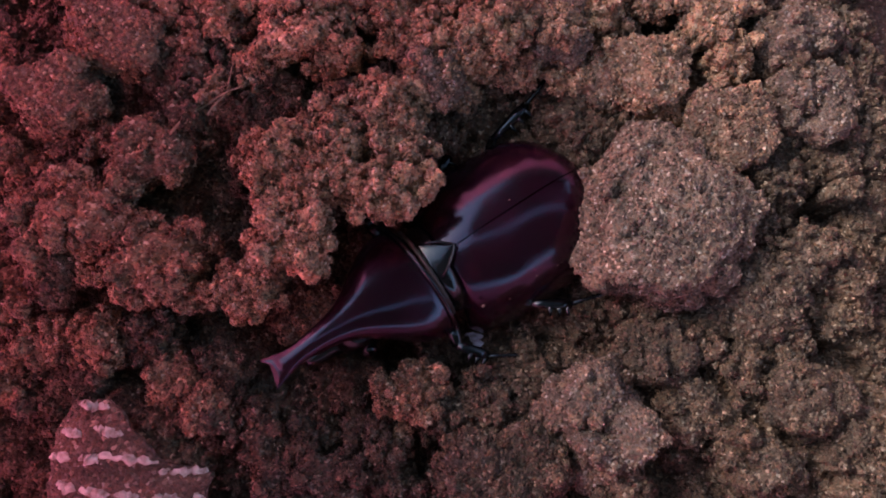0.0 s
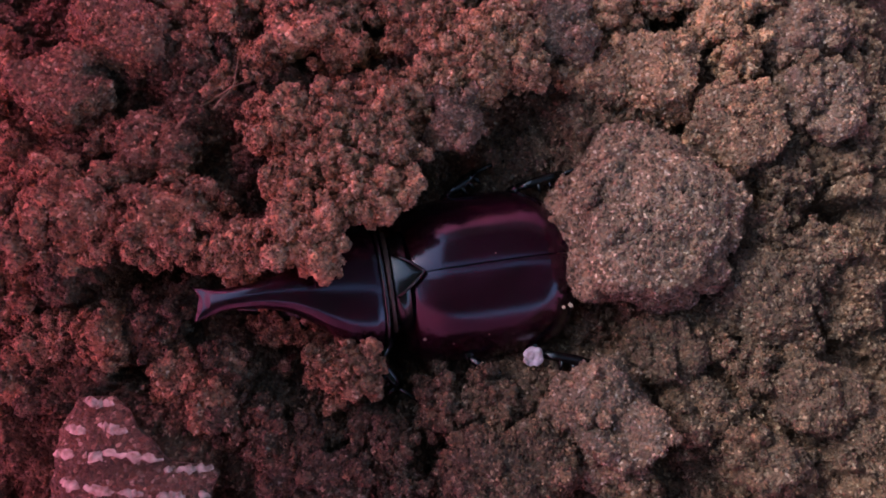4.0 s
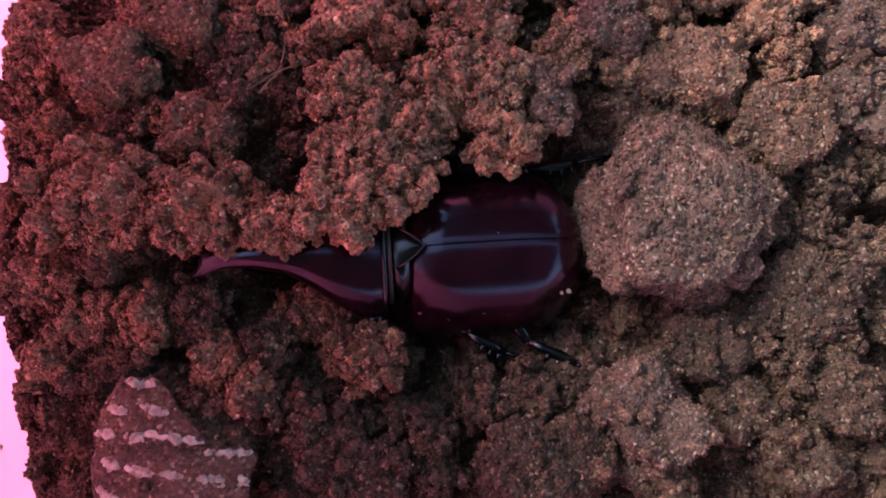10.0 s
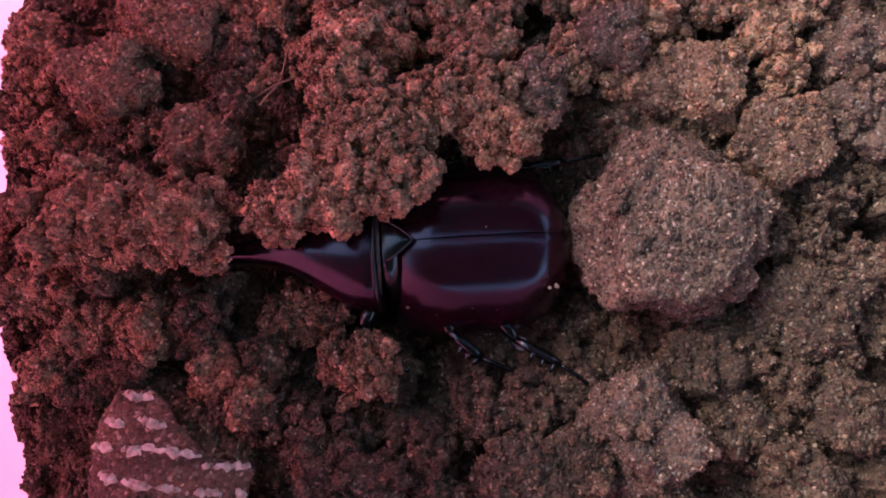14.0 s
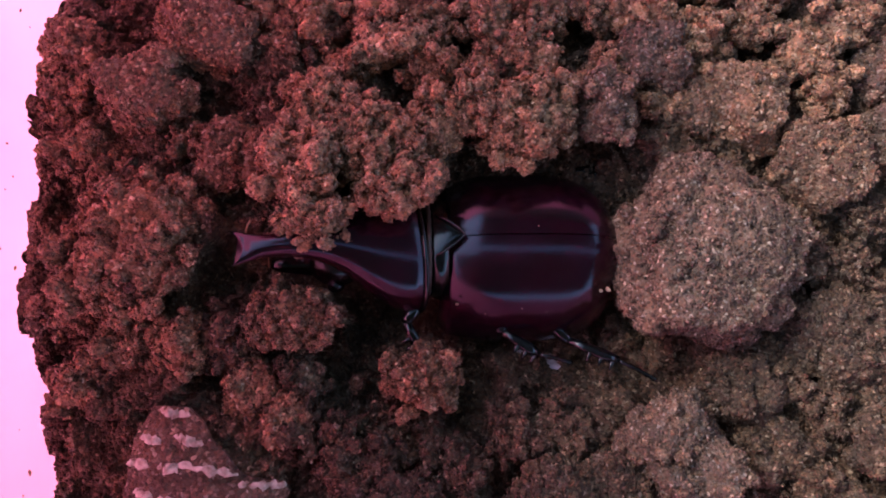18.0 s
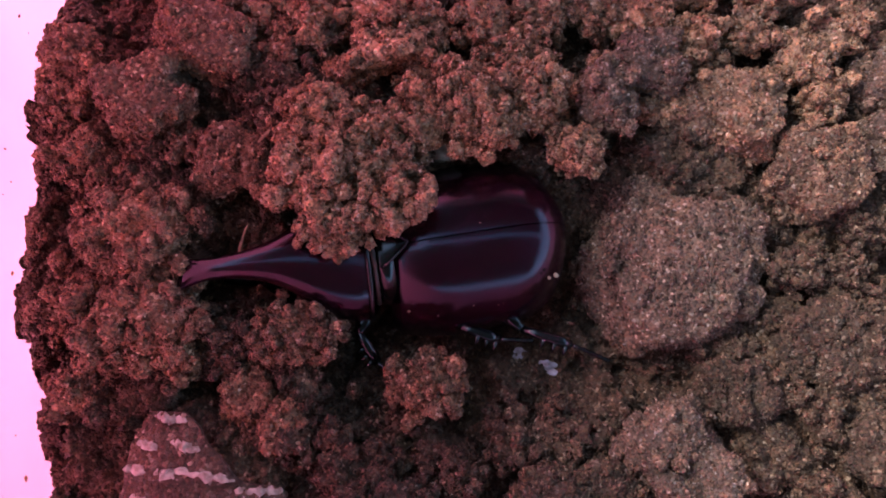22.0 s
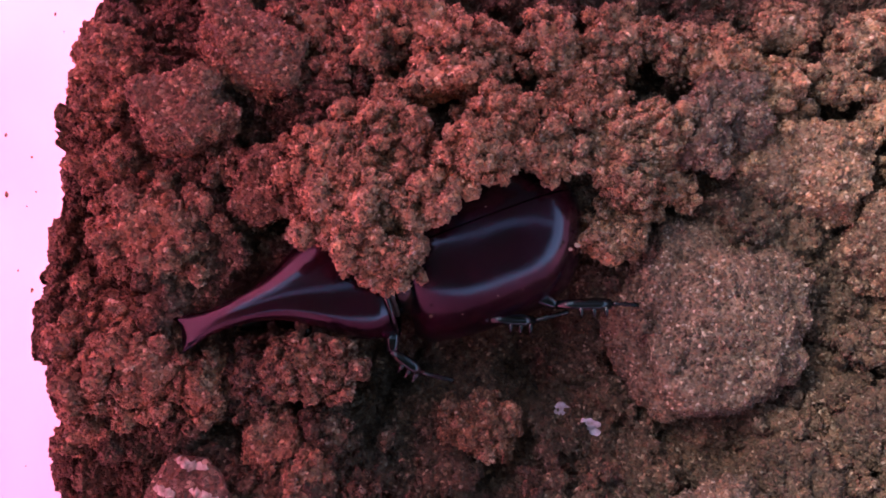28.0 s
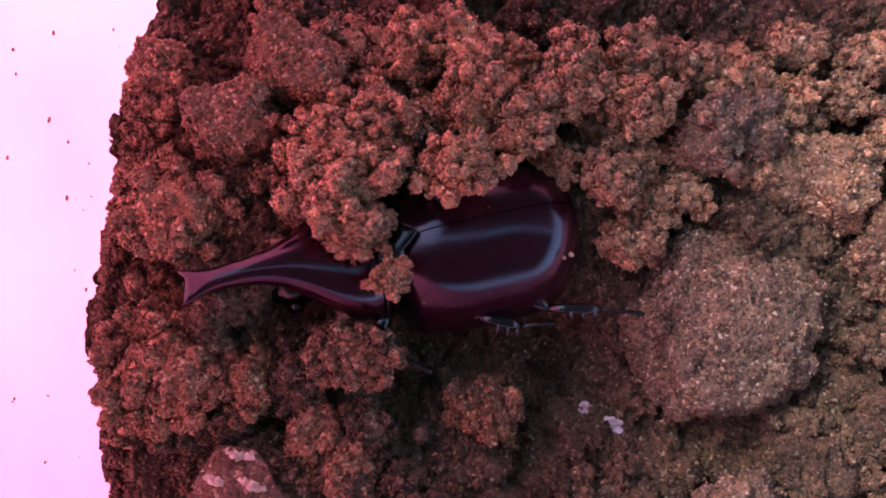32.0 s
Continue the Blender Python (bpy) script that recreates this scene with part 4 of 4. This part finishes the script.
# ---- what moves ----
def beetle_rows():
    """Seconds; x and y of the seam's front in millimetres; heading, roll, the thorax's own turn and the horn's dip in degrees."""
    return (
        (0.0, 8.5, 1.8, 32.1, 6.7, 3.0, -8.0),
        (0.5, 5.6, -0.3, 30.8, 6.4, -1.0, -3),
        (1.0, 6.1, -1.0, 26.2, 6.2, -3.0, -5.0),
        (1.5, 5.9, -0.2, 27.6, 5.8, -4.0, -3),
        (2.0, 5.1, -1.9, 20.1, 5.5, -4, -4.0),
        (2.5, 4.2, -3.1, 19.7, 5.3, -2.5, -8.0),
        (4.5, 0.8, -2.1, 5.1, 0.6, 1.0, -10.0),
        (5.0, -1.9, -2.9, 5.0, 0.2, -1.5, -8.0),
        (5.5, -2.9, -4.2, 8.2, -0.1, -3.5, -10.0),
        (6.0, -2.9, -4.1, 6.3, -0.1, -3.0, -11.0),
        (6.5, -0.7, -2.0, 5.8, -0.0, -1.0, -10.0),
        (7.0, -0.0, -0.4, 6.2, 0.1, 3.5, -9.0),
        (7.5, -0.7, -1.5, 6.6, -0.3, 2.5, -7.0),
        (8.0, -1.1, -1.9, 6.1, -1.0, -1.0, -6.0),
        (8.5, -1.1, -3.1, 8.0, -1.5, -3.5, -9.0),
        (9.0, -1.1, -2.8, 5.5, -1.6, -2.5, -10.0),
        (9.5, -1.5, -0.7, 5.6, -1.3, 1.5, -6.0),
        (10.0, -3.7, 0.1, 4.5, -1.0, 0.0, -3.0),
        (10.5, -4.2, 0.8, 6.6, -0.7, 0.5, -5.0),
        (11.0, -1.9, 0.6, 6.4, -0.5, 0.5, -3.0),
        (11.5, -3.1, 1.3, 4.7, -0.1, 0.5, 1.0),
        (12.0, -3.9, 0.6, 9.4, 0.1, 0.5, 5.0),
        (12.5, -4.4, 0.2, 8.8, 0.3, 0.5, 9.0),
        (13.0, -4.6, 0.5, 8.2, 0.4, -1.6, 14.8),
        (13.5, -4.3, 1.5, 4.8, 0.7, 1.1, 13.7),
        (14.0, -5.4, 3.0, 4.6, 1.0, -2.0, 15.0),
        (14.5, -5.7, 2.6, 4.5, 1.3, -2.4, 15.0),
        (16.5, -10.3, 6.4, 1.7, 8.3, 3.9, 15.0),
        (17.0, -5.1, 6.7, 1.5, 8.3, -0.4, 12.8),
        (17.5, -5.3, 6.7, 2.0, 8.3, -1.4, 7.8),
        (18.0, -3.6, 6.6, 2.7, 8.0, 6.0, -10.0),
        (18.5, -6.8, 5.3, 6.8, 7.5, 1.5, -4.0),
        (19.0, -9.1, 5.5, 9.5, 7.1, -0.5, -7.0),
        (20.0, -8.7, 5.8, 8.7, 5.3, 0.5, -7.0),
        (21.0, -9.6, 6.5, 7.6, 2.3, -0.5, -3.0),
        (21.5, -10.5, 6.5, 8.4, 1.8, 1.5, -4.0),
        (22.0, -11.6, 5.8, 11.3, 1.5, -1.0, -4.0),
        (22.5, -11.7, 5.7, 13.4, 1.6, -4.0, -9.0),
        (23.0, -11.3, 6.8, 12.6, 2.0, 0.0, -4.0),
        (23.5, -10.4, 8.1, 12.8, 2.3, 6.5, -7.0),
        (24.0, -12.5, 8.1, 14.6, 2.6, 5.0, -6.0),
        (24.5, -14.8, 8.2, 19.4, 2.7, 2.0, -6.0),
        (26.5, -16.0, 11.3, 25.5, 5.7, 2.5, -2.0),
        (27.0, -16.7, 11.0, 27.2, 5.8, 5.0, -5.0),
        (27.5, -16.8, 10.5, 28.9, 6.0, 0.5, -4.0),
        (28.0, -17.8, 11.3, 27.5, 6.4, 0.5, -3.0),
        (28.5, -19.2, 11.2, 27.7, 6.8, 1.5, -1.0),
        (29.0, -16.6, 12.7, 26.7, 7.3, 6.5, -7.0),
        (29.5, -17.8, 12.9, 24.4, 7.8, 4.5, -2.0),
        (30.0, -20.9, 12.2, 22.5, 8.1, 0.0, 1.0),
        (30.5, -22.1, 12.2, 21.6, 8.4, 3.0, 0.0),
        (31.0, -21.0, 12.3, 22.5, 8.5, 3.5, -5.0),
        (31.5, -23.0, 12.7, 17.9, 8.6, 4.0, -5.0),
        (32.0, -22.7, 13.0, 20.1, 8.6, 2.5, -9.0),
    )


def big_clod_rows():
    """Seconds, x, y in millimetres, turn in degrees."""
    return (
        (0, 40.4, 5.6, -7.6), (0.5, 39.5, 5.3, -8.1), (1, 39.5, 5.2, -8.3), (1.5, 39.7, 5.2, -9), (2, 39.7, 5.2, -9.2), (2.5, 39.3, 5.2, -8.3),
        (4.5, 34.9, 6.2, 2.4), (5, 33.6, 6.6, 5.3), (5.5, 33.1, 6.6, 4.5), (6, 32.6, 6.7, 5.1), (6.5, 33.6, 6.8, 2.6), (7, 34.9, 6.7, -0.7),
        (8, 34.4, 6.8, -0.2), (9, 34.6, 6.8, 0), (10, 34.3, 6.7, -1.5), (11, 34.5, 6.7, -1.9), (12, 33.9, 6.8, -1), (13, 33.5, 6.9, 0.5),
        (14, 33.5, 6.8, 0.5), (14.5, 32.7, 6.6, 1.6), (16.5, 28.8, 6.2, 6.9), (17, 32, 6.6, 2.9), (18, 33, 6.4, -0.3), (18.5, 32.5, 6.6, 0.3),
        (19, 30, 6.4, 5.7), (20, 30.1, 6.5, 7), (21, 29.9, 6.5, 6.8), (21.5, 28.3, 6.4, 10.9), (22, 25.7, 6.2, 16.2), (22.5, 20.6, 5.9, 24.9),
        (23, 21.2, 6, 22.5), (24, 21.5, 6.3, 21.1), (24.5, 21.5, 6.2, 21.1), (26.5, 21.2, 6.4, 21.4), (28, 21.4, 6.8, 20.3), (32, 21.1, 6.4, 18.6),
    )


def slide(ob, wobble, *rows):
    """Keys a clump that the beetle pushes: seconds, x, y, z in millimetres."""
    made, x0, y0 = [], rows[0][1], rows[0][2]
    for t, x, y, z in rows + ((32.0, *rows[-1][1:]),):
        if made and made[-1][0] >= t:
            continue
        made.append((t, pose(x * MM, y * MM, z * MM, (y - y0) * wobble, (x - x0) * wobble, (x - x0) * wobble * 0.6)))
    walk(ob, made)


def swing(leg, hip, *rows):
    """Keys a leg about its hip: seconds, turn in the plan and lift in degrees."""
    at = Matrix.Translation(Vector(hip) * MM)
    walk(leg, [(t, at @ pose(0, 0, 0, 0, lift, turn) @ at.inverted()) for t, turn, lift in rows])


def motions():
    swing(LEGS[2], (13.0, 8.5, -11.0), (0, 7, -10), (1, 10, -10), (2.5, 14, -8), (4.5, 2, 0), (14.5, 0, 0), (18.5, 6, 0), (24.5, 0, 0), (32, 0, 0))
    swing(LEGS[3], (-4.5, -6.0, -9.5), (0, 10, 0), (4.5, 0, 0), (6, 4, 0), (9, -6, 0), (13, 6, 0), (17, -4, 0), (19, 2, 0), (22, -5, 0), (24.5, 4, 0), (28, 6, 0), (30, -2, 0), (32, 2, 0))
    swing(LEGS[4], (5.0, -8.0, -11.0), (0, 0, 0), (4.5, -6, 0), (9, 4, 0), (13, -12, 0), (17, 2, 0), (19, 0, 0), (22, 6, 0), (24.5, 0, 0), (28, 10, 0), (30, 4, 0), (32, 8, 0))
    swing(LEGS[5], (13.0, -8.5, -11.0), (0, -6, 0), (4.5, -18, 0), (9, -24, 0), (13, -32, 0), (17, -20, 0), (21, -24, 0), (24, -24, 0), (26.5, -30, 0), (28, -17, 0), (31, -14, 0), (32, -12, 0))
    body, thorax = [], []
    for t, x, y, heading, roll, turn, dip in beetle_rows():
        body.append((t, pose(x * MM, y * MM, 2.0 * MM, -roll, 0, heading)))
        thorax.append((t, pose(-5.4 * MM, 0, -0.6 * MM, 0, -dip, turn)))
    walk(BEETLE, body)
    walk(THORAX, thorax)
    walk(BIG_CLOD, [(t, pose((x + 0.8 if t < 22 else x + 5.6) * MM, (y + 1.5 if t < 3 else y) * MM, (0.0 if t < 22 else -7.0) * MM, 0, 0 if t < 22 else -10, turn)) for t, x, y, turn in big_clod_rows()])
    slide(LEFT_CLUMP, 0.5,
        (0, -45.4, 6.5, 0), (2.5, -46.2, 4.6, 0), (4.5, -48.5, 7.5, 1.5), (6, -49.5, 7, 1.5), (9, -49.5, 6.5, 1.5), (13, -49.8, 5.9, 1.5),
        (14.5, -50.3, 5, 1), (16.5, -52.1, 3.2, -1.5), (17.5, -52.7, 1.5, -1.5), (19, -49.1, -1.2, -1.5), (23, -48, -5.8, -1.5),
        (24.5, -52.2, -4.8, -1.5), (26.5, -52.4, -6, -1.5), (28, -52.7, -8.0, -3.5), (32, -54.1, -10.3, -3.5))
    slide(LEFT_CLUMP_B, 0.5,
        (0, -35.2, 0.5, -1), (2.5, -33.6, 2, -1), (4.5, -34.6, 6.2, 1), (6, -36.1, 6.4, 1.5), (9, -35.7, 5.3, 1.5), (13, -37.3, 5, 1.5),
        (14.5, -39.6, 4.6, 1), (16.5, -41.8, 2.3, -1), (17.5, -49, 5.6, -1), (19, -49, 8.1, -1), (23, -50.3, 6.1, -1), (24.5, -52, 7.2, -1),
        (26.5, -51.2, 5.8, -1), (28, -51.8, 9.5, -2), (32, -56.7, 12, -2))
    slide(HEAP[0], 1.2,
        (0, -0.3, 10.3, 4), (2.5, -2.1, 5.8, 4), (4.5, -4.4, 10, 4), (6, -5.2, 10.3, 4), (9, -8.8, 7.1, 4), (13, -8.1, 9.9, 4),
        (14.5, -8.9, 11.1, 4), (16.5, -14.5, 13.3, 4), (19, -13, 12.4, 4), (23, -14.5, 11.1, 4), (24.5, -15.1, 12.5, 4), (26.5, -17, 13.9, 4),
        (28, -18.3, 17.3, 4), (29.3, -22.6, 17.5, 4), (32, -29.8, 20.7, 4))
    slide(HEAP[1], 1.2,
        (0, -14.2, 3.3, 4), (2.5, -12.9, 4.7, 4), (4.5, -13.8, 2.1, 4), (6, -14.9, 3.4, 4), (9, -15.2, 4.5, 4), (13, -15.3, 8.4, 4),
        (14.5, -18.9, 9.9, 4), (16.5, -27.6, 13.8, 4), (19, -25, 14.7, 4), (21, -24.1, 14.6, 4), (23, -24.2, 13.7, 4), (24.5, -24.4, 13.3, 4),
        (26.5, -27.3, 13.2, 4), (28, -26.1, 14.1, 4), (29.3, -30.3, 12.6, 4), (32, -34.1, 17.6, 4))
    slide(HEAP[2], 1.2,
        (0, -21.0, -3.0, -1), (2.5, -24.0, -2.0, -1), (4.5, -22.2, 2.8, 3), (6, -25.4, 3.5, 3), (9, -23.1, 2.9, 3), (13, -22.9, 5.1, 3),
        (14.5, -23.3, 7.5, 3), (16.5, -28.9, 8.2, 3), (19, -21.9, 7.3, 3), (21, -21.8, 7.6, 3), (23, -20.3, 8, 3), (24.5, -20.8, 7.7, 3),
        (26.5, -21.4, 9.5, 3), (28, -20.4, 9.6, 3), (28.6, -20.5, 9.2, 3), (29, -17.2, 5.5, 3), (29.4, -18.6, 8.0, 3), (30, -20.7, 10.4, 3),
        (31, -20.2, 11.0, 3), (32, -30.2, 12.8, 3))
    slide(NECK_CRUMB, 1.0,
        (0, -14.0, 4.6, 1), (4.5, -14.0, 4.0, 1), (9, -15.2, 6.5, 1), (13, -15.3, 9.4, 1), (16.5, -27.0, 13.2, 1), (19, -24.5, 13.8, 1), (24.5, -23.5, 12.6, 1),
        (28, -22.4, 12.0, 1), (31, -21.5, 10.2, 1), (31.5, -22.5, 8.6, 5), (31.8, -24.4, 6.2, 5.2), (32, -24.6, 6.0, 5.2))
    slide(HEAP[3], 1.2,
        (0, -17.1, 15.2, 1), (2.5, -15.3, 16.9, 1), (4.5, -17.9, 20.5, 1), (6, -16.2, 20.7, 1), (9, -15.7, 21.6, 1), (13, -14.3, 26.4, 1),
        (16.5, -23.7, 25.7, 1), (19, -25.3, 23.2, 1), (23, -25.3, 22.6, 1), (24.5, -26.1, 23.4, 1), (26.5, -30.1, 19.7, 1), (28, -31.1, 20.2, 1),
        (32, -37.4, 23.3, 1))
    slide(HEAP[4], 1.2,
        (0, 0, 24.2, 1), (2.5, -0.1, 19.5, 1), (4.5, -1.7, 23.4, 1), (6, -2.1, 16.1, 1), (9, -3.8, 17.1, 1), (13, -6.5, 18.7, 1),
        (16.5, -10.1, 18.7, 1), (19, -12.7, 20.5, 1), (23, -14.4, 20.9, 1), (24.5, -15.1, 21.4, 1), (26.5, -23.9, 26.8, 1), (28, -22, 27, 1),
        (32, -28.4, 28.9, 1))
    slide(HEAP[5], 1.2,
        (0, 7.2, 29.8, 1), (2.5, 4.2, 22.2, 1), (4.5, 9.7, 22.1, 1), (6, 10.7, 21.4, 1), (9, 15.7, 22.6, 1), (13, 14.4, 26.3, 1),
        (16.5, 13.9, 28.2, 1), (19, 21.1, 27.5, 1), (23, 18.4, 31.6, 1), (24.5, 17.5, 32.6, 1), (26.5, 21.5, 34.8, 1), (28, 21.7, 33, 1),
        (32, 21, 34.4, 1))
    slide(HEAP[6], 1.2,
        (0, 15.4, 35.4, 1.5), (2.5, 14, 30.7, 1.5), (4.5, 11.9, 34.6, 1.5), (6, 8.2, 13.9, 1.5), (9, 9.8, 15.1, 1.5), (13, 9.8, 19.1, 1.5),
        (16.5, 10.3, 20.2, 1.5), (19, 2.9, 23, 1.5), (23, 0.7, 25.4, 1.5), (24.5, 0.6, 28.5, 1.5), (26.5, -9.2, 23.7, 7), (28, -9.9, 23.1, 7),
        (30, -13.3, 21.8, 7), (32, -16.8, 21.7, 7))
    slide(HEAP[7], 1.2,
        (0, 17.5, 38.6, 1), (2.5, 17, 35.7, 1), (4.5, 17.4, 35.9, 1), (6, 5.5, 28.3, 1), (9, 2.2, 28.1, 1), (13, 1.2, 23.5, 1),
        (16.5, -0.9, 27.2, 1), (19, -0.1, 27, 1), (23, -4.6, 31.5, 1), (24.5, -5.7, 36.6, 1), (26.5, 6.3, 30.6, 1), (28, 9, 29.6, 1),
        (32, -1.4, 38.7, 1))
    slide(HEAP[8], 1.2,
        (0, 27.5, 36.8, 1), (2.5, 23.1, 32, 1), (4.5, 18.9, 29.2, 1), (6, 14.5, 28.5, 1), (9, 8.3, 27.4, 1), (13, 5.6, 30.1, 1),
        (16.5, 3.3, 31.1, 1), (19, 14.3, 20.7, 1), (23, 14.9, 20.9, 1), (24.5, 14.6, 21, 1), (26.5, 12.7, 19.7, 1), (28, 11.9, 24.2, 1),
        (32, 6.3, 24.3, 1))
    slide(LOW_CLOD, 0.5,
        (0, 2.2, -19.7, -3), (2.5, -1.6, -18.7, -3), (4.5, -10.5, -15.4, -3), (6, -12.3, -17.3, -3), (9, -11.3, -16.4, -3), (13, -12, -15, -3),
        (14.5, -12, -15.4, -3), (16.5, -10, -14.4, -3), (19, -8, -14.1, -3), (22, -7.4, -14.2, -3), (23, -6.8, -13.6, -6), (24.5, -5.7, -11.9, -7),
        (26.5, -5.7, -11.9, -9), (28, -4.5, -12.4, -9), (32, -8.5, -11.0, -9))
    slide(LOW_B, 0.5,
        (0, -12.1, -6.9, -9.5), (2.5, -14.5, -7.1, -9.5), (4.5, -17.1, -7.5, -9.5), (6, -19.8, -9.6, -9.5), (9, -19, -9.3, -9.5),
        (13, -20.7, -7.9, -9.5), (14.5, -21, -7.5, -9.5), (16.5, -26.1, -6.2, -9.5), (17.5, -27, -6.4, -3), (19, -28.1, -5.2, -3),
        (22, -26.5, -7.4, -3), (23, -25.9, -7.4, -3), (24.5, -25.4, -6.2, -3), (26.5, -31.8, -4.5, -3), (28, -28.8, -6.2, -3), (32, -28.9, -5, -3))
    slide(PEBBLE_THING, 0.5,
        (0, -11.7, 13.3, -5), (2.5, -12.4, 13.7, -5), (4.5, -16.7, 14.6, 0.8), (5, -17.1, 15.1, 0.8), (5.5, -17.4, 15.9, 0.8), (6, -15.7, 14.8, 0.8),
        (7, -15.2, 14.4, 0.8), (8, -14.9, 14.6, 0.8), (9, -14.7, 14.9, 0.8), (9.5, -14.8, 15.5, 0.8), (10, -13.9, 17.3, 0.8),
        (10.5, -12.5, 18.6, 0.8), (11, -11.3, 17.8, 0.8), (13, -11.2, 18.6, 0.8), (14.5, -8.6, 21.7, -4), (16.5, -9.9, 23.5, -4),
        (19, -6.8, 21.5, -4), (23, -6.1, 23.1, -4), (24.5, -6.5, 23.8, -4), (26.5, -8.4, 26.6, -4), (28, -8.9, 30.3, -4), (32, -6.9, 34.7, -4))
    slide(HEAP[9], 1.2,
        (0, -0.1, 17.5, 1.5), (2.5, -1.1, 12.8, 1.5), (4.5, -3, 16.9, 1.5), (6, -3.6, 13.4, 1.5), (9, -6.3, 12.3, 1.5), (13, -7.3, 14.5, 1.5),
        (14.5, -7.7, 15.2, 1.5), (16.5, -12.3, 16.2, 1.5), (19, -12.8, 16.6, 1.5), (23, -14.4, 16.2, 1.5), (24.5, -15, 17.1, 1.5),
        (26.5, -20.3, 20.5, 1.5), (28, -20.1, 22.3, 1.5), (29.3, -23.6, 22.1, 1.5), (32, -29.1, 25, 1.5))
    slide(HEAP[10], 1.2,
        (0, -15.8, 9.4, 1.5), (2.5, -14.2, 10.9, 1.5), (4.5, -15.9, 11.4, 1.5), (6, -15.6, 12.1, 1.5), (9, -15.5, 13.1, 1.5), (13, -14.9, 17.5, 1.5),
        (14.5, -18, 18.3, 1.5), (16.5, -25.8, 20, 1.5), (19, -25.2, 19.2, 1.5), (21, -24, 19.4, 1.5), (23, -24.9, 18.3, 1.5),
        (24.5, -25.3, 18.5, 1.5), (26.5, -28.8, 16.7, 1.5), (28, -28.6, 17.3, 1.5), (29.3, -32.1, 16.4, 1.5), (32, -35.8, 20.6, 1.5))
    slide(HEAP[11], 1.2,
        (0, -8.6, 12.8, 2.5), (2.5, -8.6, 11.2, 2.5), (4.5, -11, 15.2, 2.5), (6, -10.6, 15.4, 2.5), (9, -12.2, 14.2, 2.5), (13, -11.1, 18, 2.5),
        (14.5, -12.8, 18.6, 2.5), (16.5, -19, 19.4, 2.5), (19, -19.1, 17.7, 2.5), (23, -19.8, 16.7, 2.5), (24.5, -20.6, 17.8, 2.5),
        (26.5, -23.5, 16.7, 2.5), (28, -24.7, 18.7, 2.5), (29.3, -28.1, 18.8, 2.5), (32, -33.6, 22, 2.5))
    slide(HEAP[12], 1.2,
        (0, 8.6, 31.3, 1), (2.5, 8.3, 27.4, 1), (4.5, 7.7, 29.5, 1), (6, 1.7, 22.1, 1), (9, -0.9, 22.5, 1), (13, -2.7, 21.1, 1),
        (16.5, -5.5, 22.9, 1), (19, -6.5, 23.8, 1), (23, -9.6, 26.1, 1), (24.5, -10.5, 28.9, 1), (26.5, -9, 28.7, 1), (28, -6.7, 28.3, 1),
        (32, -15.2, 33.7, 1))
    slide(HEAP[13], 1.2,
        (0, 12.3, 34.1, 1), (2.5, 10.5, 28.9, 1), (4.5, 13.5, 28.9, 1), (6, 8.1, 24.8, 1), (9, 9, 25.4, 1), (13, 7.7, 24.8, 1), (16.5, 6.4, 27.7, 1),
        (19, 10.4, 27.2, 1), (23, 6.8, 31.5, 1), (24.5, 5.8, 34.6, 1), (26.5, 13.8, 32.7, 1), (28, 15.3, 31.3, 1), (32, 9.7, 36.6, 1))
    slide(HEAP[14], 1.2,
        (0, 16.4, 36.8, 1.5), (2.5, 15.4, 33.1, 1.5), (4.5, 14.6, 35.1, 1.5), (6, 6.9, 20.9, 1.5), (9, 6, 21.5, 1.5), (13, 5.5, 21.2, 1.5),
        (16.5, 4.7, 23.6, 1.5), (19, 1.4, 25, 1.5), (23, -2, 28.3, 1.5), (24.5, -2.6, 32.4, 1.5), (26.5, -1.2, 28, 1.5), (28, -0.3, 27, 1.5),
        (30, -4.4, 28.3, 1.5), (32, -9, 30.7, 1.5))
    slide(HEAP[15], 1.2,
        (0, -8.7, 19.6, 1), (2.5, -7.8, 18.2, 1), (4.5, -9.8, 21.9, 1), (6, -9.2, 18.5, 1), (9, -9.8, 19.4, 1), (13, -10.4, 22.5, 1),
        (16.5, -16.9, 22.2, 1), (19, -19, 21.9, 1), (23, -19.9, 21.7, 1), (24.5, -20.6, 22.4, 1), (26.5, -27, 23.2, 1), (28, -26.6, 23.6, 1),
        (32, -33, 26.1, 1))
    # clumps that slip down behind the wing cases when the large clod has gone
    for k, (x, y) in enumerate(((14.5, 22.5), (12.5, 17.0), (19.5, 26.0))):
        slide(SLIPPED[k], 1.0, (0, 21 + 4 * k, 34 + 2 * k, -4), (22.5, 20 + 3 * k, 33 + 2 * k, -4), (24.5, 19 + 2 * k, 29 + k, -4), (26.5, x, y, -5), (32, x - 1.0, y, -5))
    # others
    slide(FLAKE, 0, (0, 21.5, -16.5, -11), (2.5, 20.8, -15.6, -9), (4.5, 20.4, -14.6, -4), (6, 19.8, -14.8, -4), (7, 18.4, -15.8, -5), (8, 18.0, -16.4, -13), (32, 18.0, -16.4, -13))


motions()
